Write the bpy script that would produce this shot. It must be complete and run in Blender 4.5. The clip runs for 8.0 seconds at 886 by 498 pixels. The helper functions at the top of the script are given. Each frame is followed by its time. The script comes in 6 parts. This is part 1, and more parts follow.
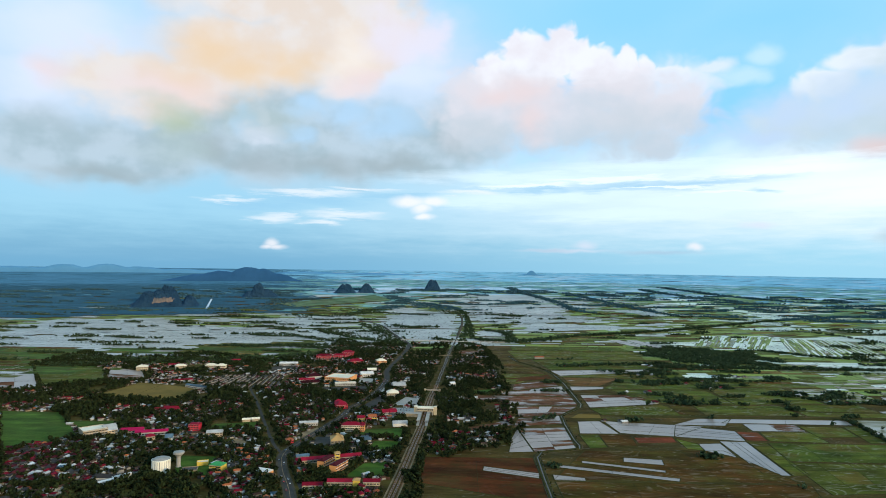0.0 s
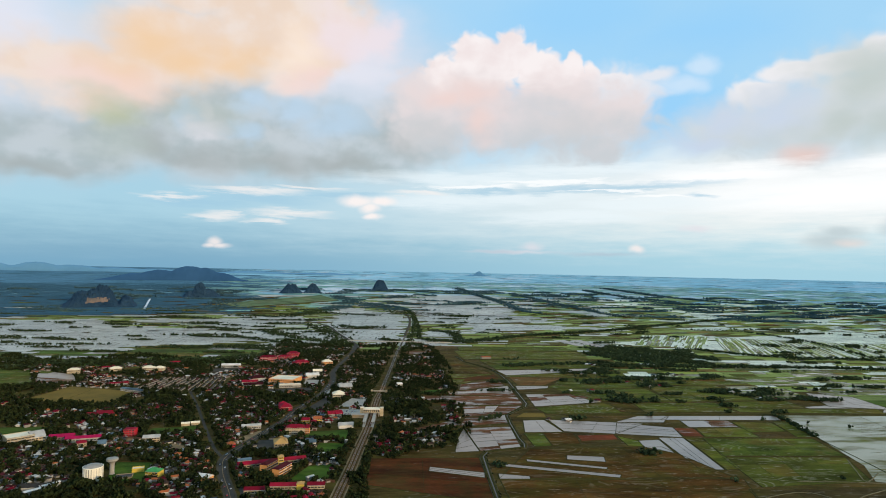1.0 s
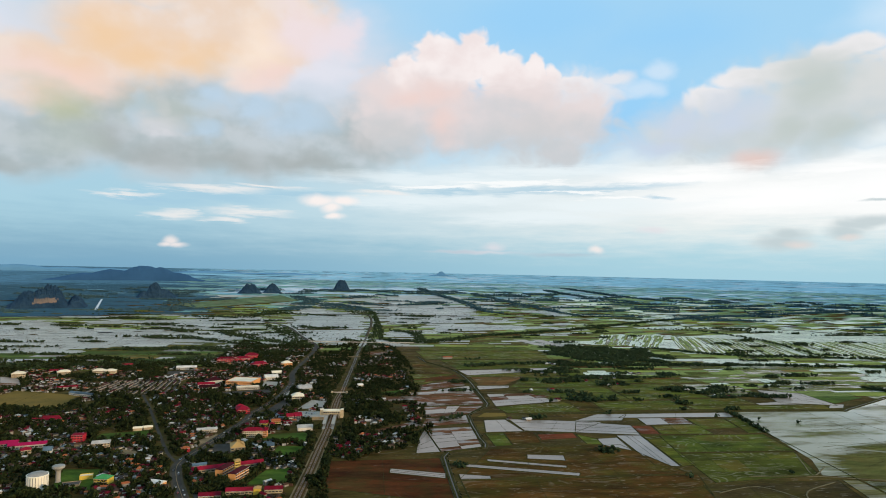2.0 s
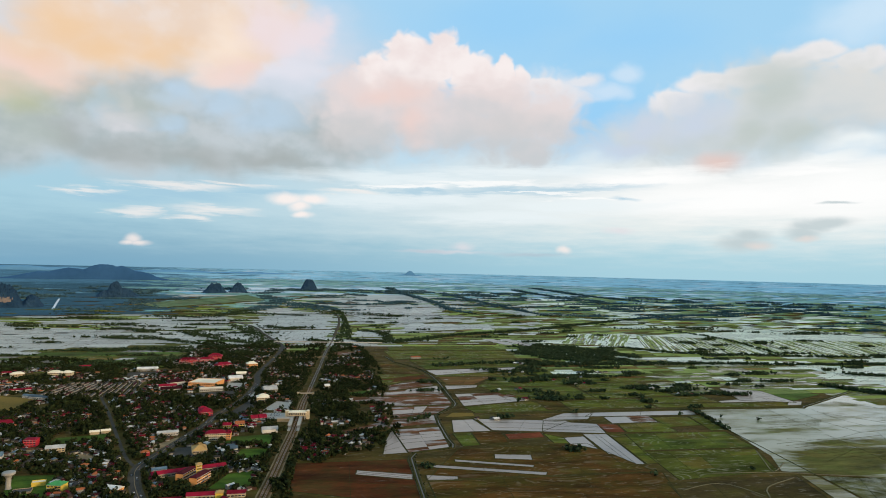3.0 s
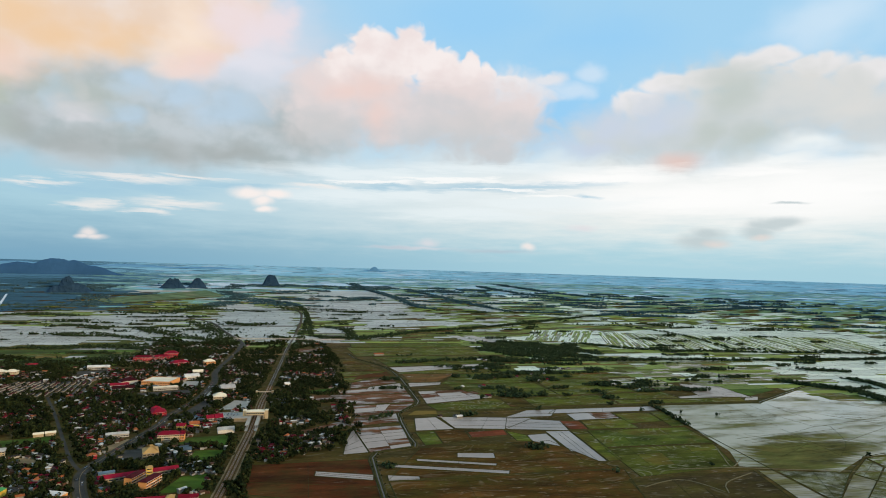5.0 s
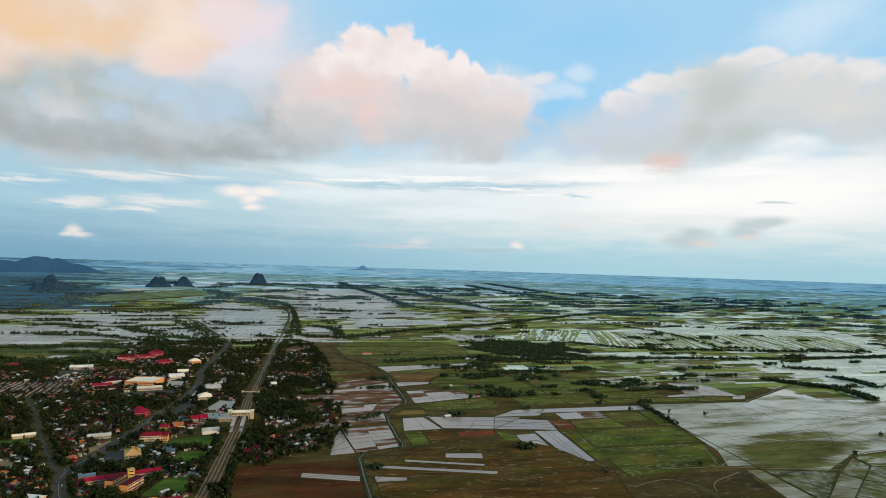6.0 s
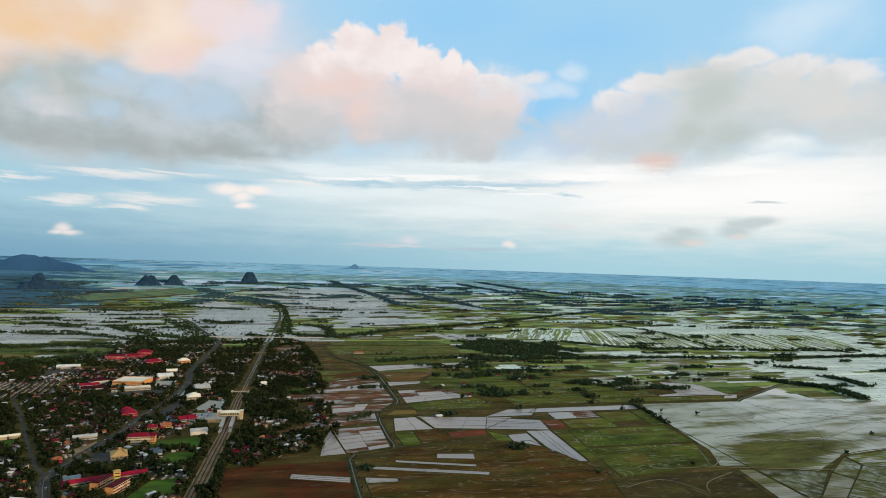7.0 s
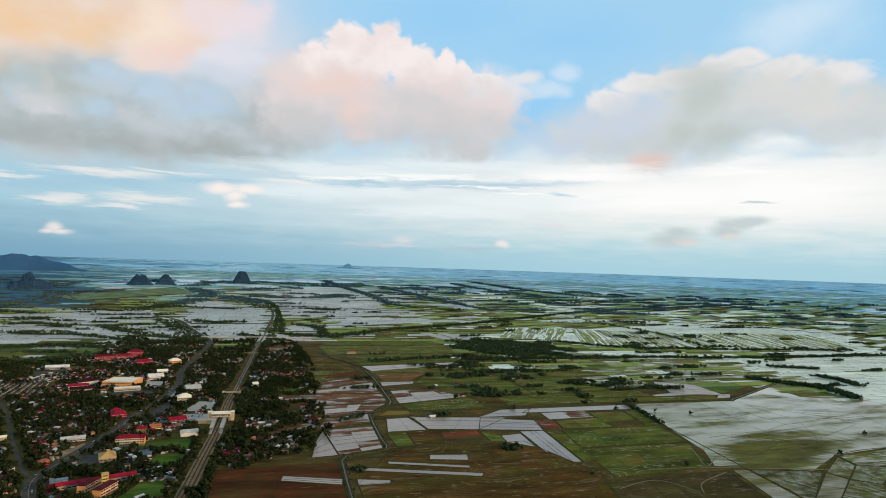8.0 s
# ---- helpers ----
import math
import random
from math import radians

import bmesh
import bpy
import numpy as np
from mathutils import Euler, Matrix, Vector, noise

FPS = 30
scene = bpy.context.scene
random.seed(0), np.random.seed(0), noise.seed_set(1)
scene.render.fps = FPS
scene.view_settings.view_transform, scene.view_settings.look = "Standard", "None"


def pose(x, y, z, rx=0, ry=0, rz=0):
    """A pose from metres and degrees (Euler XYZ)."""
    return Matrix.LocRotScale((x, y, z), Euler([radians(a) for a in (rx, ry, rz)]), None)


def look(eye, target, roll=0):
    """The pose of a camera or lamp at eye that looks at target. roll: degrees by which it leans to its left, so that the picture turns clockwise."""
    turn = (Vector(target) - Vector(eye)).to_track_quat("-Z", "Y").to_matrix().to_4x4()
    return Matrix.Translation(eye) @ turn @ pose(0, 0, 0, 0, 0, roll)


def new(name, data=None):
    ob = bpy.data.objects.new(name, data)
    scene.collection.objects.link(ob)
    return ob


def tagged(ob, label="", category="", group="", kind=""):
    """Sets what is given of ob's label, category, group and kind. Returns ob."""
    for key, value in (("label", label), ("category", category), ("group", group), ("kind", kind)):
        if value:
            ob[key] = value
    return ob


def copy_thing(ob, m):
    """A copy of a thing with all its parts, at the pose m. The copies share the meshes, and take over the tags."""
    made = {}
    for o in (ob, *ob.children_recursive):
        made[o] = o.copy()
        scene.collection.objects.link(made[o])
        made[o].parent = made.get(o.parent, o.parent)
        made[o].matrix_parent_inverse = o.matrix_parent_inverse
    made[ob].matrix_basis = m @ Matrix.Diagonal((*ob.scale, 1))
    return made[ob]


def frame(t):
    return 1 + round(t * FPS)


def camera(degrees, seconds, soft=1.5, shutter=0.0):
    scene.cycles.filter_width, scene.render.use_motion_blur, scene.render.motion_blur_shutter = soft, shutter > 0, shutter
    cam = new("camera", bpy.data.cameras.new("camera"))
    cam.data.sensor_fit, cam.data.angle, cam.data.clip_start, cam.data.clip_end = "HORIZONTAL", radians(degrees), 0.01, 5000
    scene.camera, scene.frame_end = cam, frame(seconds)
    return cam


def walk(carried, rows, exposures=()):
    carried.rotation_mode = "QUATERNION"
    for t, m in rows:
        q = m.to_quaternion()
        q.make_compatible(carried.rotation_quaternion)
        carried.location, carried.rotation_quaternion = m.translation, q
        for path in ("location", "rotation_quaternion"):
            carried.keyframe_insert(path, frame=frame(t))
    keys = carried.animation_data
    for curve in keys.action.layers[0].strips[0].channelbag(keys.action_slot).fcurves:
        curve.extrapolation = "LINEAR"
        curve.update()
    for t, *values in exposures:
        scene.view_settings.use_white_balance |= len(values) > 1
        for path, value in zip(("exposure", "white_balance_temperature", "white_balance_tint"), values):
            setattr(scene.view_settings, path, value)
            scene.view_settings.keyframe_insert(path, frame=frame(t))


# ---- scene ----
cam = camera(71.39, 8.0, soft=0.95)
walk(cam, [
    (0.0, pose(0.0, 0.1, 265.7, 91.67, -0.79, -0.14)),
    (0.5, pose(0.1, 0.6, 265.7, 91.72, -1.00, -2.49)),
    (1.0, pose(0.4, 1.7, 265.7, 91.78, -1.12, -4.96)),
    (1.5, pose(1.1, 3.4, 265.7, 91.82, -1.17, -6.79)),
    (3.0, pose(4.2, 11.4, 265.6, 91.88, -1.38, -11.33)),
    (3.5, pose(5.5, 14.8, 265.6, 91.82, -1.49, -12.32)),
    (4.0, pose(7.0, 18.5, 265.6, 91.72, -1.55, -13.19)),
    (4.5, pose(8.5, 22.3, 265.6, 91.65, -1.60, -13.92)),
    (5.0, pose(10.0, 26.3, 265.6, 91.61, -1.67, -14.57)),
    (6.5, pose(14.6, 38.4, 265.6, 91.48, -1.80, -15.99)),
    (7.0, pose(16.0, 42.2, 265.5, 91.44, -1.84, -16.32)),
    (7.5, pose(17.3, 45.8, 265.5, 91.42, -1.82, -16.64)),
    (8.0, pose(18.4, 49.1, 265.5, 91.41, -1.87, -16.92)),
], [(0.0, 0.16, 5720, 4), (0.5, 0.10, 6080, 7), (1.2, 0.05, 6500, 10), (8.0, 0.0, 6600, 10)])

S = 1.4              # the plan is drawn in units of 1.4 m
EYE_H = 266.0        # flying height over the plain
FLAT = 3600.0        # past this distance the plain is drawn in, so that its horizon lies within reach


def far(x, y, z=0.0):
    """The world place of a point of the plan, z in metres; beyond FLAT the distance is compressed."""
    x, y = x * S, y * S
    d = math.hypot(x, y)
    if d <= FLAT:
        return (x, y, z)
    # lifted along sight lines from the flying height, to look flat from the camera
    s = (FLAT + 1350.0 * (1 - FLAT / d)) / d
    return (x * s, y * s, EYE_H * (1 - s) + z * s)


def polar(az, d):
    return (d * math.sin(radians(az)), d * math.cos(radians(az)))


# ------------------------------------------------------------------ sky
def srgb(r, g, b):
    return tuple(((c / 255 + 0.055) / 1.055) ** 2.4 if c > 10 else c / 255 / 12.92 for c in (r, g, b)) + (1.0,)


SUN_AZ, SUN_EL = 136.0, 12.0


def build_sky():
    w = bpy.data.worlds.new("evening_sky")
    scene.world = w
    w.use_nodes = True
    nt = w.node_tree
    nt.nodes.clear()
    link = nt.links.new

    def put(sock, v):
        if isinstance(v, (int, float, tuple)):
            sock.default_value = v
        else:
            link(v, sock)

    def m(op, a, b=0.0, c=0.0):
        n = nt.nodes.new("ShaderNodeMath")
        n.operation = op
        for i, v in enumerate((a, b, c)):
            put(n.inputs[i], v)
        return n.outputs[0]

    def ramp(v, lo, hi):
        n = nt.nodes.new("ShaderNodeMapRange")
        n.interpolation_type = "SMOOTHSTEP"
        put(n.inputs[0], v)
        n.inputs[1].default_value, n.inputs[2].default_value = lo, hi
        return n.outputs[0]

    def mix(f, a, b):
        n = nt.nodes.new("ShaderNodeMix")
        n.data_type = "RGBA"
        put(n.inputs[0], f), put(n.inputs[6], a), put(n.inputs[7], b)
        return n.outputs[2]

    coord = nt.nodes.new("ShaderNodeTexCoord").outputs["Generated"]
    sep = nt.nodes.new("ShaderNodeSeparateXYZ")
    link(coord, sep.inputs[0])
    x, y, z = sep.outputs
    az = m("MULTIPLY", m("ARCTAN2", x, y), 57.2958)
    el = m("MULTIPLY", m("ARCSINE", z), 57.2958)

    def noise_of(scale, detail, rough, stretch=1.0, shift=0.0):
        mp = nt.nodes.new("ShaderNodeCombineXYZ")
        put(mp.inputs[0], m("ADD", m("MULTIPLY", az, 0.1), shift))
        put(mp.inputs[1], m("MULTIPLY", el, 0.1 * stretch))
        n = nt.nodes.new("ShaderNodeTexNoise")
        n.inputs["Scale"].default_value = scale
        n.inputs["Detail"].default_value = detail
        n.inputs["Roughness"].default_value = rough
        link(mp.outputs[0], n.inputs["Vector"])
        return m("SUBTRACT", n.outputs["Fac"], 0.5)

    soft = noise_of(1.5, 3, 0.5, 1.6)
    soft2 = noise_of(1.7, 3, 0.5, 1.6, 13.0)
    puff = noise_of(4.2, 3, 0.5, 1.2, 7.0)
    puff2 = noise_of(4.6, 3, 0.5, 1.2, 29.0)
    streak = noise_of(1.6, 5, 0.6, 7.0, 41.0)
    streak2 = noise_of(3.0, 4, 0.6, 8.0, 57.0)
    # rounded billows at two sizes
    def cells(scale):
        at = nt.nodes.new("ShaderNodeCombineXYZ")
        put(at.inputs[0], m("MULTIPLY_ADD", soft, 0.6, m("MULTIPLY", az, 0.1)))
        put(at.inputs[1], m("MULTIPLY_ADD", soft2, 0.6, m("MULTIPLY", el, 0.115)))
        n = nt.nodes.new("ShaderNodeTexVoronoi")
        n.voronoi_dimensions, n.feature = "2D", "SMOOTH_F1"
        n.inputs["Scale"].default_value, n.inputs["Smoothness"].default_value = scale, 0.35
        link(at.outputs[0], n.inputs["Vector"])
        return m("SUBTRACT", 0.42, n.outputs["Distance"])

    billow = m("ADD", m("MULTIPLY", cells(5.0), 0.7), m("MULTIPLY", cells(11.0), 0.4))
    # billowing coordinates for heap clouds, drawn-out ones for streaks
    baz = m("ADD", az, m("ADD", m("MULTIPLY", soft, 6.0), m("MULTIPLY", puff, 2.0)))
    bel = m("ADD", el, m("ADD", m("MULTIPLY", soft2, 4.0), m("MULTIPLY", puff2, 1.6)))
    saz = m("ADD", az, m("MULTIPLY", streak, 10.0))
    sel = m("ADD", el, m("ADD", m("MULTIPLY", streak, 1.6), m("MULTIPLY", streak2, 0.8)))

    # clear sky: the blue of the sky model, paled by haze towards the horizon
    sky = nt.nodes.new("ShaderNodeTexSky")
    sky.sky_type, sky.sun_disc = "NISHITA", False
    sky.sun_elevation, sky.sun_rotation = radians(SUN_EL), radians(SUN_AZ)
    blue = nt.nodes.new("ShaderNodeVectorMath")
    blue.operation = "SCALE"
    link(sky.outputs[0], blue.inputs[0])
    blue.inputs[3].default_value = 0.12
    right = ramp(az, -24.0, 36.0)
    low = mix(right, srgb(116, 170, 202), srgb(172, 217, 234))
    mid = mix(right, srgb(163, 205, 226), srgb(243, 247, 247))
    high = mix(ramp(az, -30.0, 20.0), srgb(190, 220, 242), srgb(168, 218, 251))
    haze = mix(ramp(m("ADD", el, m("MULTIPLY", streak, 4.0)), 0.2, 5.5), low, mid)
    haze = mix(ramp(m("ADD", el, m("MULTIPLY", soft, 6.0)), 8.0, 14.0), haze, high)
    col = mix(0.88, blue.outputs[0], haze)

    def bank(col, colour, blobs, soften, strength=1.0, a=baz, e=bel, lump=0.0):
        """Cloud banks given by bearing, height and half sizes in degrees; lump: how far their edge billows."""
        best = None
        for a0, e0, ra, re in blobs:
            u = m("MULTIPLY", m("SUBTRACT", a, a0), 1 / ra)
            v = m("MULTIPLY", m("SUBTRACT", e, e0), 1 / re)
            f = m("SUBTRACT", 1.0, m("SQRT", m("ADD", m("MULTIPLY", u, u), m("MULTIPLY", v, v))))
            best = f if best is None else m("SMOOTH_MAX", best, f, 0.12)
        if lump:
            best = m("MULTIPLY_ADD", billow, lump, best)
        return mix(m("MULTIPLY", ramp(best, 0.0, soften), strength), col, colour)

    grain = m("ADD", m("MULTIPLY", soft, 1.6), m("MULTIPLY", puff, 1.2))
    tone = ramp(grain, -0.25, 0.25)
    up = m("ADD", el, m("ADD", m("MULTIPLY", puff, 5.0), m("MULTIPLY", soft2, 6.0)))
    # gentle and billowing outlines
    gaz, gel = m("ADD", az, m("MULTIPLY", soft, 7.0)), m("ADD", el, m("MULTIPLY", soft2, 3.6))
    haz = m("ADD", az, m("ADD", m("MULTIPLY", soft, 2.0), m("MULTIPLY", puff, 1.0)))
    hel = m("ADD", el, m("ADD", m("MULTIPLY", soft2, 1.4), m("MULTIPLY", puff2, 0.8)))
    paz, pel = m("ADD", az, m("MULTIPLY", puff, 1.2)), m("ADD", el, m("MULTIPLY", puff2, 0.6))
    # deep blue gaps between the clouds, and thin veils
    col = bank(col, srgb(150, 206, 246), [(25.5, 14, 6.4, 5.5), (16.8, 22, 14, 4.4), (28.1, 20.2, 11, 3.7)], 1, 0.8, gaz, gel)
    col = bank(col, srgb(214, 233, 248), [(46.2, 19.7, 6.9, 3.8)], 1, 0.7, gaz, gel)
    col = bank(col, srgb(198, 211, 224), [(-2.8, 15.8, 16, 9), (-12.1, 13.4, 18, 8.1), (-20.3, 13.5, 12, 8.1), (-30.4, 12.7, 17, 8.3)], 0.9, 0.9, gaz, gel)
    # long grey bank, darker along its foot, with pale gaps
    ash = mix(tone, srgb(173, 185, 188), srgb(193, 202, 207))
    col = bank(col, ash, [(-21.7, 10.5, 7.9, 3.7), (-16.2, 10.3, 11, 4.2), (-10.7, 10.8, 12, 4.5), (-4.1, 11.1, 11, 4.2), (0.8, 12, 6.6, 4.2), (-19.5, 12.8, 7.1, 3.7), (-12.1, 13.4, 11, 3.9), (-32.2, 8.6, 7.9, 2.8), (-26.2, 9.2, 10, 3.6), (-33.7, 9.7, 5.7, 3.1)], 0.6, 0.9, gaz, gel)
    col = bank(col, srgb(165, 172, 172), [(-16.2, 9.1, 6.3, 1.6), (-10.6, 8.9, 8.1, 1.6), (-5, 9.1, 6.1, 1.5), (0.8, 11.7, 3.8, 1.8), (-20.5, 10, 2.8, 2.2), (-29.4, 7.3, 4.6, 1)], 1, 0.7, gaz, gel)
    col = bank(col, srgb(186, 211, 232), [(-18.1, 12.8, 1.4, 2.2), (-12.1, 14.3, 3.9, 2.1), (-5.2, 13, 4.9, 2.6), (-8.5, 14.1, 3.5, 2.2), (-13.3, 11.8, 2.8, 1.4)], 0.9, 0.8, baz, bel)
    col = bank(col, srgb(220, 220, 226), [(-16.9, 12.9, 1.1, 2.5), (-16.5, 10.9, 2.4, 0.86), (-16.6, 11.6, 2.5, 1.9)], 1, 0.75, baz, bel)
    # peach bank above
    peach = mix(tone, srgb(236, 212, 192), srgb(238, 221, 209))
    col = bank(col, srgb(228, 228, 238), [(-3.9, 19.5, 8.6, 5.2), (-3.8, 16.9, 8.6, 3), (-31.7, 17.6, 9.7, 5.2), (-33.8, 13.9, 5.9, 4)], 0.9, 0.85, gaz, gel)
    col = bank(col, peach, [(-18.6, 18.4, 10, 4.3), (-11, 20.3, 9.4, 5.1), (-8, 18.1, 4.6, 3.2), (-21.9, 16.1, 6, 3.9), (-6.5, 21.9, 5.9, 3.6), (-16.8, 23.7, 17, 5), (-27.6, 14.9, 7, 3.7)], 0.6, 0.95, baz, bel)
    col = bank(col, srgb(240, 203, 160), [(-18.5, 17.1, 5.3, 2.7), (-21.2, 17.9, 5, 3.1), (-14, 17.6, 5.3, 2.1), (-23.3, 15.2, 3.8, 2.2)], 1, 0.75, gaz, gel)
    col = bank(col, srgb(249, 230, 213), [(-8.9, 18.8, 3.5, 4.6)], 1, 0.8, gaz, gel)
    col = bank(col, srgb(240, 214, 210), [(-7.7, 16.5, 3.6, 1.8), (-33.1, 14.8, 2.6, 2.3), (-23.7, 14.3, 6.2, 2.6)], 1, 0.7, gaz, gel)
    col = bank(col, srgb(187, 192, 160), [(-23.7, 12.2, 3.5, 2.7)], 1, 0.75, gaz, gel)
    col = bank(col, srgb(178, 189, 183), [(-23.1, 9.6, 4.5, 2.4), (-16.8, 13.1, 6.7, 2.7)], 1, 0.6, gaz, gel)
    col = bank(col, srgb(237, 223, 228), [(-4.4, 20.1, 4.8, 3.5), (-1.5, 20.4, 3.3, 2.5)], 0.7, 0.8, baz, bel)
    # heap cloud: bright cauliflower head, rosy middle, grey foot
    white = mix(ramp(grain, -0.3, 0.2), srgb(241, 227, 225), srgb(249, 239, 237))
    col = bank(col, white, [(7.6, 19, 2.9, 2.7), (10.7, 19.4, 2, 2.6), (5, 17.4, 2.8, 2.2), (8.8, 18.1, 4.4, 2.3), (13.8, 18.1, 2.1, 1.7), (12.7, 18.5, 1.5, 2), (16.8, 17.9, 1.1, 1.5), (18.2, 17.1, 1.1, 1.6), (15.5, 16.8, 3.7, 1.7), (20.1, 16.8, 3.1, 1)], 0.3, 0.95, haz, hel, 0.4)
    col = bank(col, srgb(230, 231, 236), [(23.8, 16.9, 2.5, 0.82), (22.2, 16, 3.4, 2.2), (20.6, 15.3, 4.5, 3.6)], 0.6, 0.9, haz, hel, 0.3)
    heap = mix(ramp(up, 10.5, 16.5), srgb(200, 204, 208), srgb(228, 217, 217))
    col = bank(col, heap, [(4.4, 13.7, 7.2, 4.8), (10.7, 13.5, 11, 4.6), (17, 13.3, 9, 4.6), (20.7, 13.8, 4.8, 4.2), (7.5, 15.3, 7.3, 3.5), (15.4, 15.1, 8.8, 2.7), (18.7, 11.1, 4.8, 2.4), (2.3, 15.3, 3.9, 3.8)], 0.7, 0.95, haz, hel, 0.4)
    col = bank(col, srgb(238, 210, 203), [(7, 15.8, 5.3, 2.1), (8.8, 13.7, 3.2, 2.7), (4.3, 15.7, 3.5, 1.7)], 1, 0.7, gaz, gel)
    col = bank(col, srgb(206, 205, 206), [(16, 13.3, 7.2, 2.8), (2.4, 12.3, 4.2, 2.2)], 1, 0.6, gaz, gel)
    col = bank(col, srgb(210, 229, 246), [(27.8, 17.3, 1.9, 1.2), (26.3, 15.9, 2.7, 1)], 0.8, 0.75, haz, hel, 0.2)
    # heap cloud over the sea
    col = bank(col, srgb(240, 236, 236), [(33.8, 16.1, 3, 1.3), (31.6, 14.9, 2.9, 1.4), (42.4, 17.6, 2.6, 1.1), (40.6, 17.2, 2, 1.1), (45.5, 16.5, 3.5, 1.2), (49.1, 15.6, 3.2, 1.4), (37.5, 16.3, 3.5, 1.2)], 0.5, 0.92, haz, hel, 0.45)
    sea_heap = mix(ramp(up, 9.0, 15.0), srgb(198, 208, 213), srgb(212, 216, 216))
    col = bank(col, sea_heap, [(39.6, 13.6, 10, 5.6), (35.3, 12.1, 9.4, 4.7), (43.6, 13.7, 7.9, 4.9), (30.7, 11.9, 7.7, 3.5), (47, 13.7, 6.3, 4), (39.2, 16.1, 6, 2.5), (50.4, 12.6, 7.4, 3.8)], 0.75, 0.95, haz, hel, 0.3)
    col = bank(col, srgb(199, 212, 231), [(29.7, 12.9, 4.6, 2.7), (33.2, 13.2, 3.8, 3.2), (27.3, 11.1, 5.3, 1.6)], 1, 0.8, gaz, gel)
    col = bank(col, srgb(188, 199, 195), [(39, 14.8, 4, 3.5), (41.1, 11.5, 4.5, 2.3), (37.1, 12, 3.6, 2.5)], 1, 0.75, gaz, gel)
    col = bank(col, srgb(221, 221, 219), [(44.8, 15, 4.1, 2.1), (47.7, 13.8, 3.8, 2.2)], 1, 0.7, gaz, gel)
    col = bank(col, srgb(228, 200, 192), [(35.2, 9.6, 3.1, 1.3)], 1, 0.85, paz, pel)
    col = bank(col, srgb(240, 246, 247), [(45.9, 10.5, 4.3, 1.4), (43.6, 9.3, 4.5, 1)], 1, 0.85, gaz, gel)
    # bright band and thin streaks under the clouds
    col = bank(col, srgb(253, 254, 254), [(37.5, 6.5, 18, 2.7), (45.5, 6.8, 13, 3.9), (29.8, 8.3, 11, 1.4), (42.5, 8.5, 7.5, 1.2)], 0.9, 0.95, saz, sel)
    col = bank(col, srgb(234, 244, 248), [(7.7, 8.3, 17, 1), (18.2, 9.1, 14, 0.83), (5.1, 6.2, 9.8, 1.2), (22.4, 6, 13, 1.3), (17.2, 4.9, 12, 1), (10.9, 6.5, 10, 1)], 0.9, 0.75, saz, sel)
    col = bank(col, srgb(160, 200, 222), [(17.7, 7.3, 10, 0.71), (22.9, 7.6, 9, 0.55), (28.4, 6.8, 2.4, 0.31), (9.6, 7.2, 4.9, 0.48), (-11.4, 5.9, 9, 0.89), (-16.4, 5.3, 6.2, 0.71), (-4.9, 6.5, 5.2, 0.45)], 1, 0.7, saz, sel)
    col = bank(col, srgb(250, 252, 252), [(19.8, 7.2, 7.1, 0.17), (15.6, 8, 8.8, 0.32), (7.7, 7.6, 5.6, 0.32), (24.9, 6.7, 4.6, 0.24)], 0.7, 0.85, saz, sel)
    col = bank(col, srgb(243, 239, 236), [(-12.9, 6.5, 6.5, 0.45), (-7.3, 7.1, 4.5, 0.31), (-18.8, 5.7, 3.4, 0.35), (-9.1, 4.7, 5.4, 0.61), (-10.9, 3.9, 2.8, 0.38), (-14.8, 4.2, 2.6, 0.59), (2.5, 6.9, 4.1, 0.41)], 0.9, 0.75, saz, sel)
    col = bank(col, srgb(251, 241, 237), [(-3, 6, 2.4, 0.8), (-1.9, 5.4, 1.4, 0.82), (-1.6, 4.6, 1.3, 0.49), (-0.9, 6.1, 1.8, 0.65)], 0.8, 0.9, paz, pel, 0.15)
    # small puffs near the horizon
    col = bank(col, srgb(224, 222, 228), [(13.1, 2.1, 1.7, 0.69), (27.2, 3.8, 2.1, 0.51), (11.5, 1.6, 6.1, 0.3)], 1, 0.7, paz, pel)
    col = bank(col, srgb(176, 192, 206), [(19.4, 1.5, 5.2, 0.3), (10, 1.6, 3.7, 0.3)], 1, 0.6, paz, pel)
    col = bank(col, srgb(247, 236, 232), [(-15.4, 1.9, 0.97, 0.64), (-15, 1.6, 1.3, 0.36), (22.4, 2, 0.94, 0.56), (-15.7, 1.6, 0.88, 0.35)], 0.9, 0.8, paz, pel, 0.15)
    col = bank(col, srgb(191, 205, 209), [(43.1, 4.4, 2.9, 0.65), (41.5, 3.6, 1.9, 0.88), (42.1, 4.1, 2.2, 0.72), (37.2, 2.8, 2.8, 1.1), (37.8, 3.4, 2.1, 0.77), (43.9, 5.9, 1.7, 0.18)], 0.8, 0.85, paz, pel, 0.2)
    col = bank(col, srgb(226, 217, 213), [(41.8, 3.1, 1.4, 0.41), (38.5, 2.6, 1.6, 0.54)], 1, 0.75, paz, pel)

    out = nt.nodes.new("ShaderNodeOutputWorld")
    bg = nt.nodes.new("ShaderNodeBackground")
    link(col, bg.inputs[0])
    bg.inputs[1].default_value = 1.0
    link(bg.outputs[0], out.inputs[0])


build_sky()
sun = new("sun", bpy.data.lights.new("sun", "SUN"))
sun.data.energy, sun.data.angle, sun.data.color = 3.1, radians(11), (1.0, 0.74, 0.44)
sun.matrix_world = look((0, 0, 0), (-math.sin(radians(SUN_AZ)) * math.cos(radians(SUN_EL)), -math.cos(radians(SUN_AZ)) * math.cos(radians(SUN_EL)), -math.sin(radians(SUN_EL))))


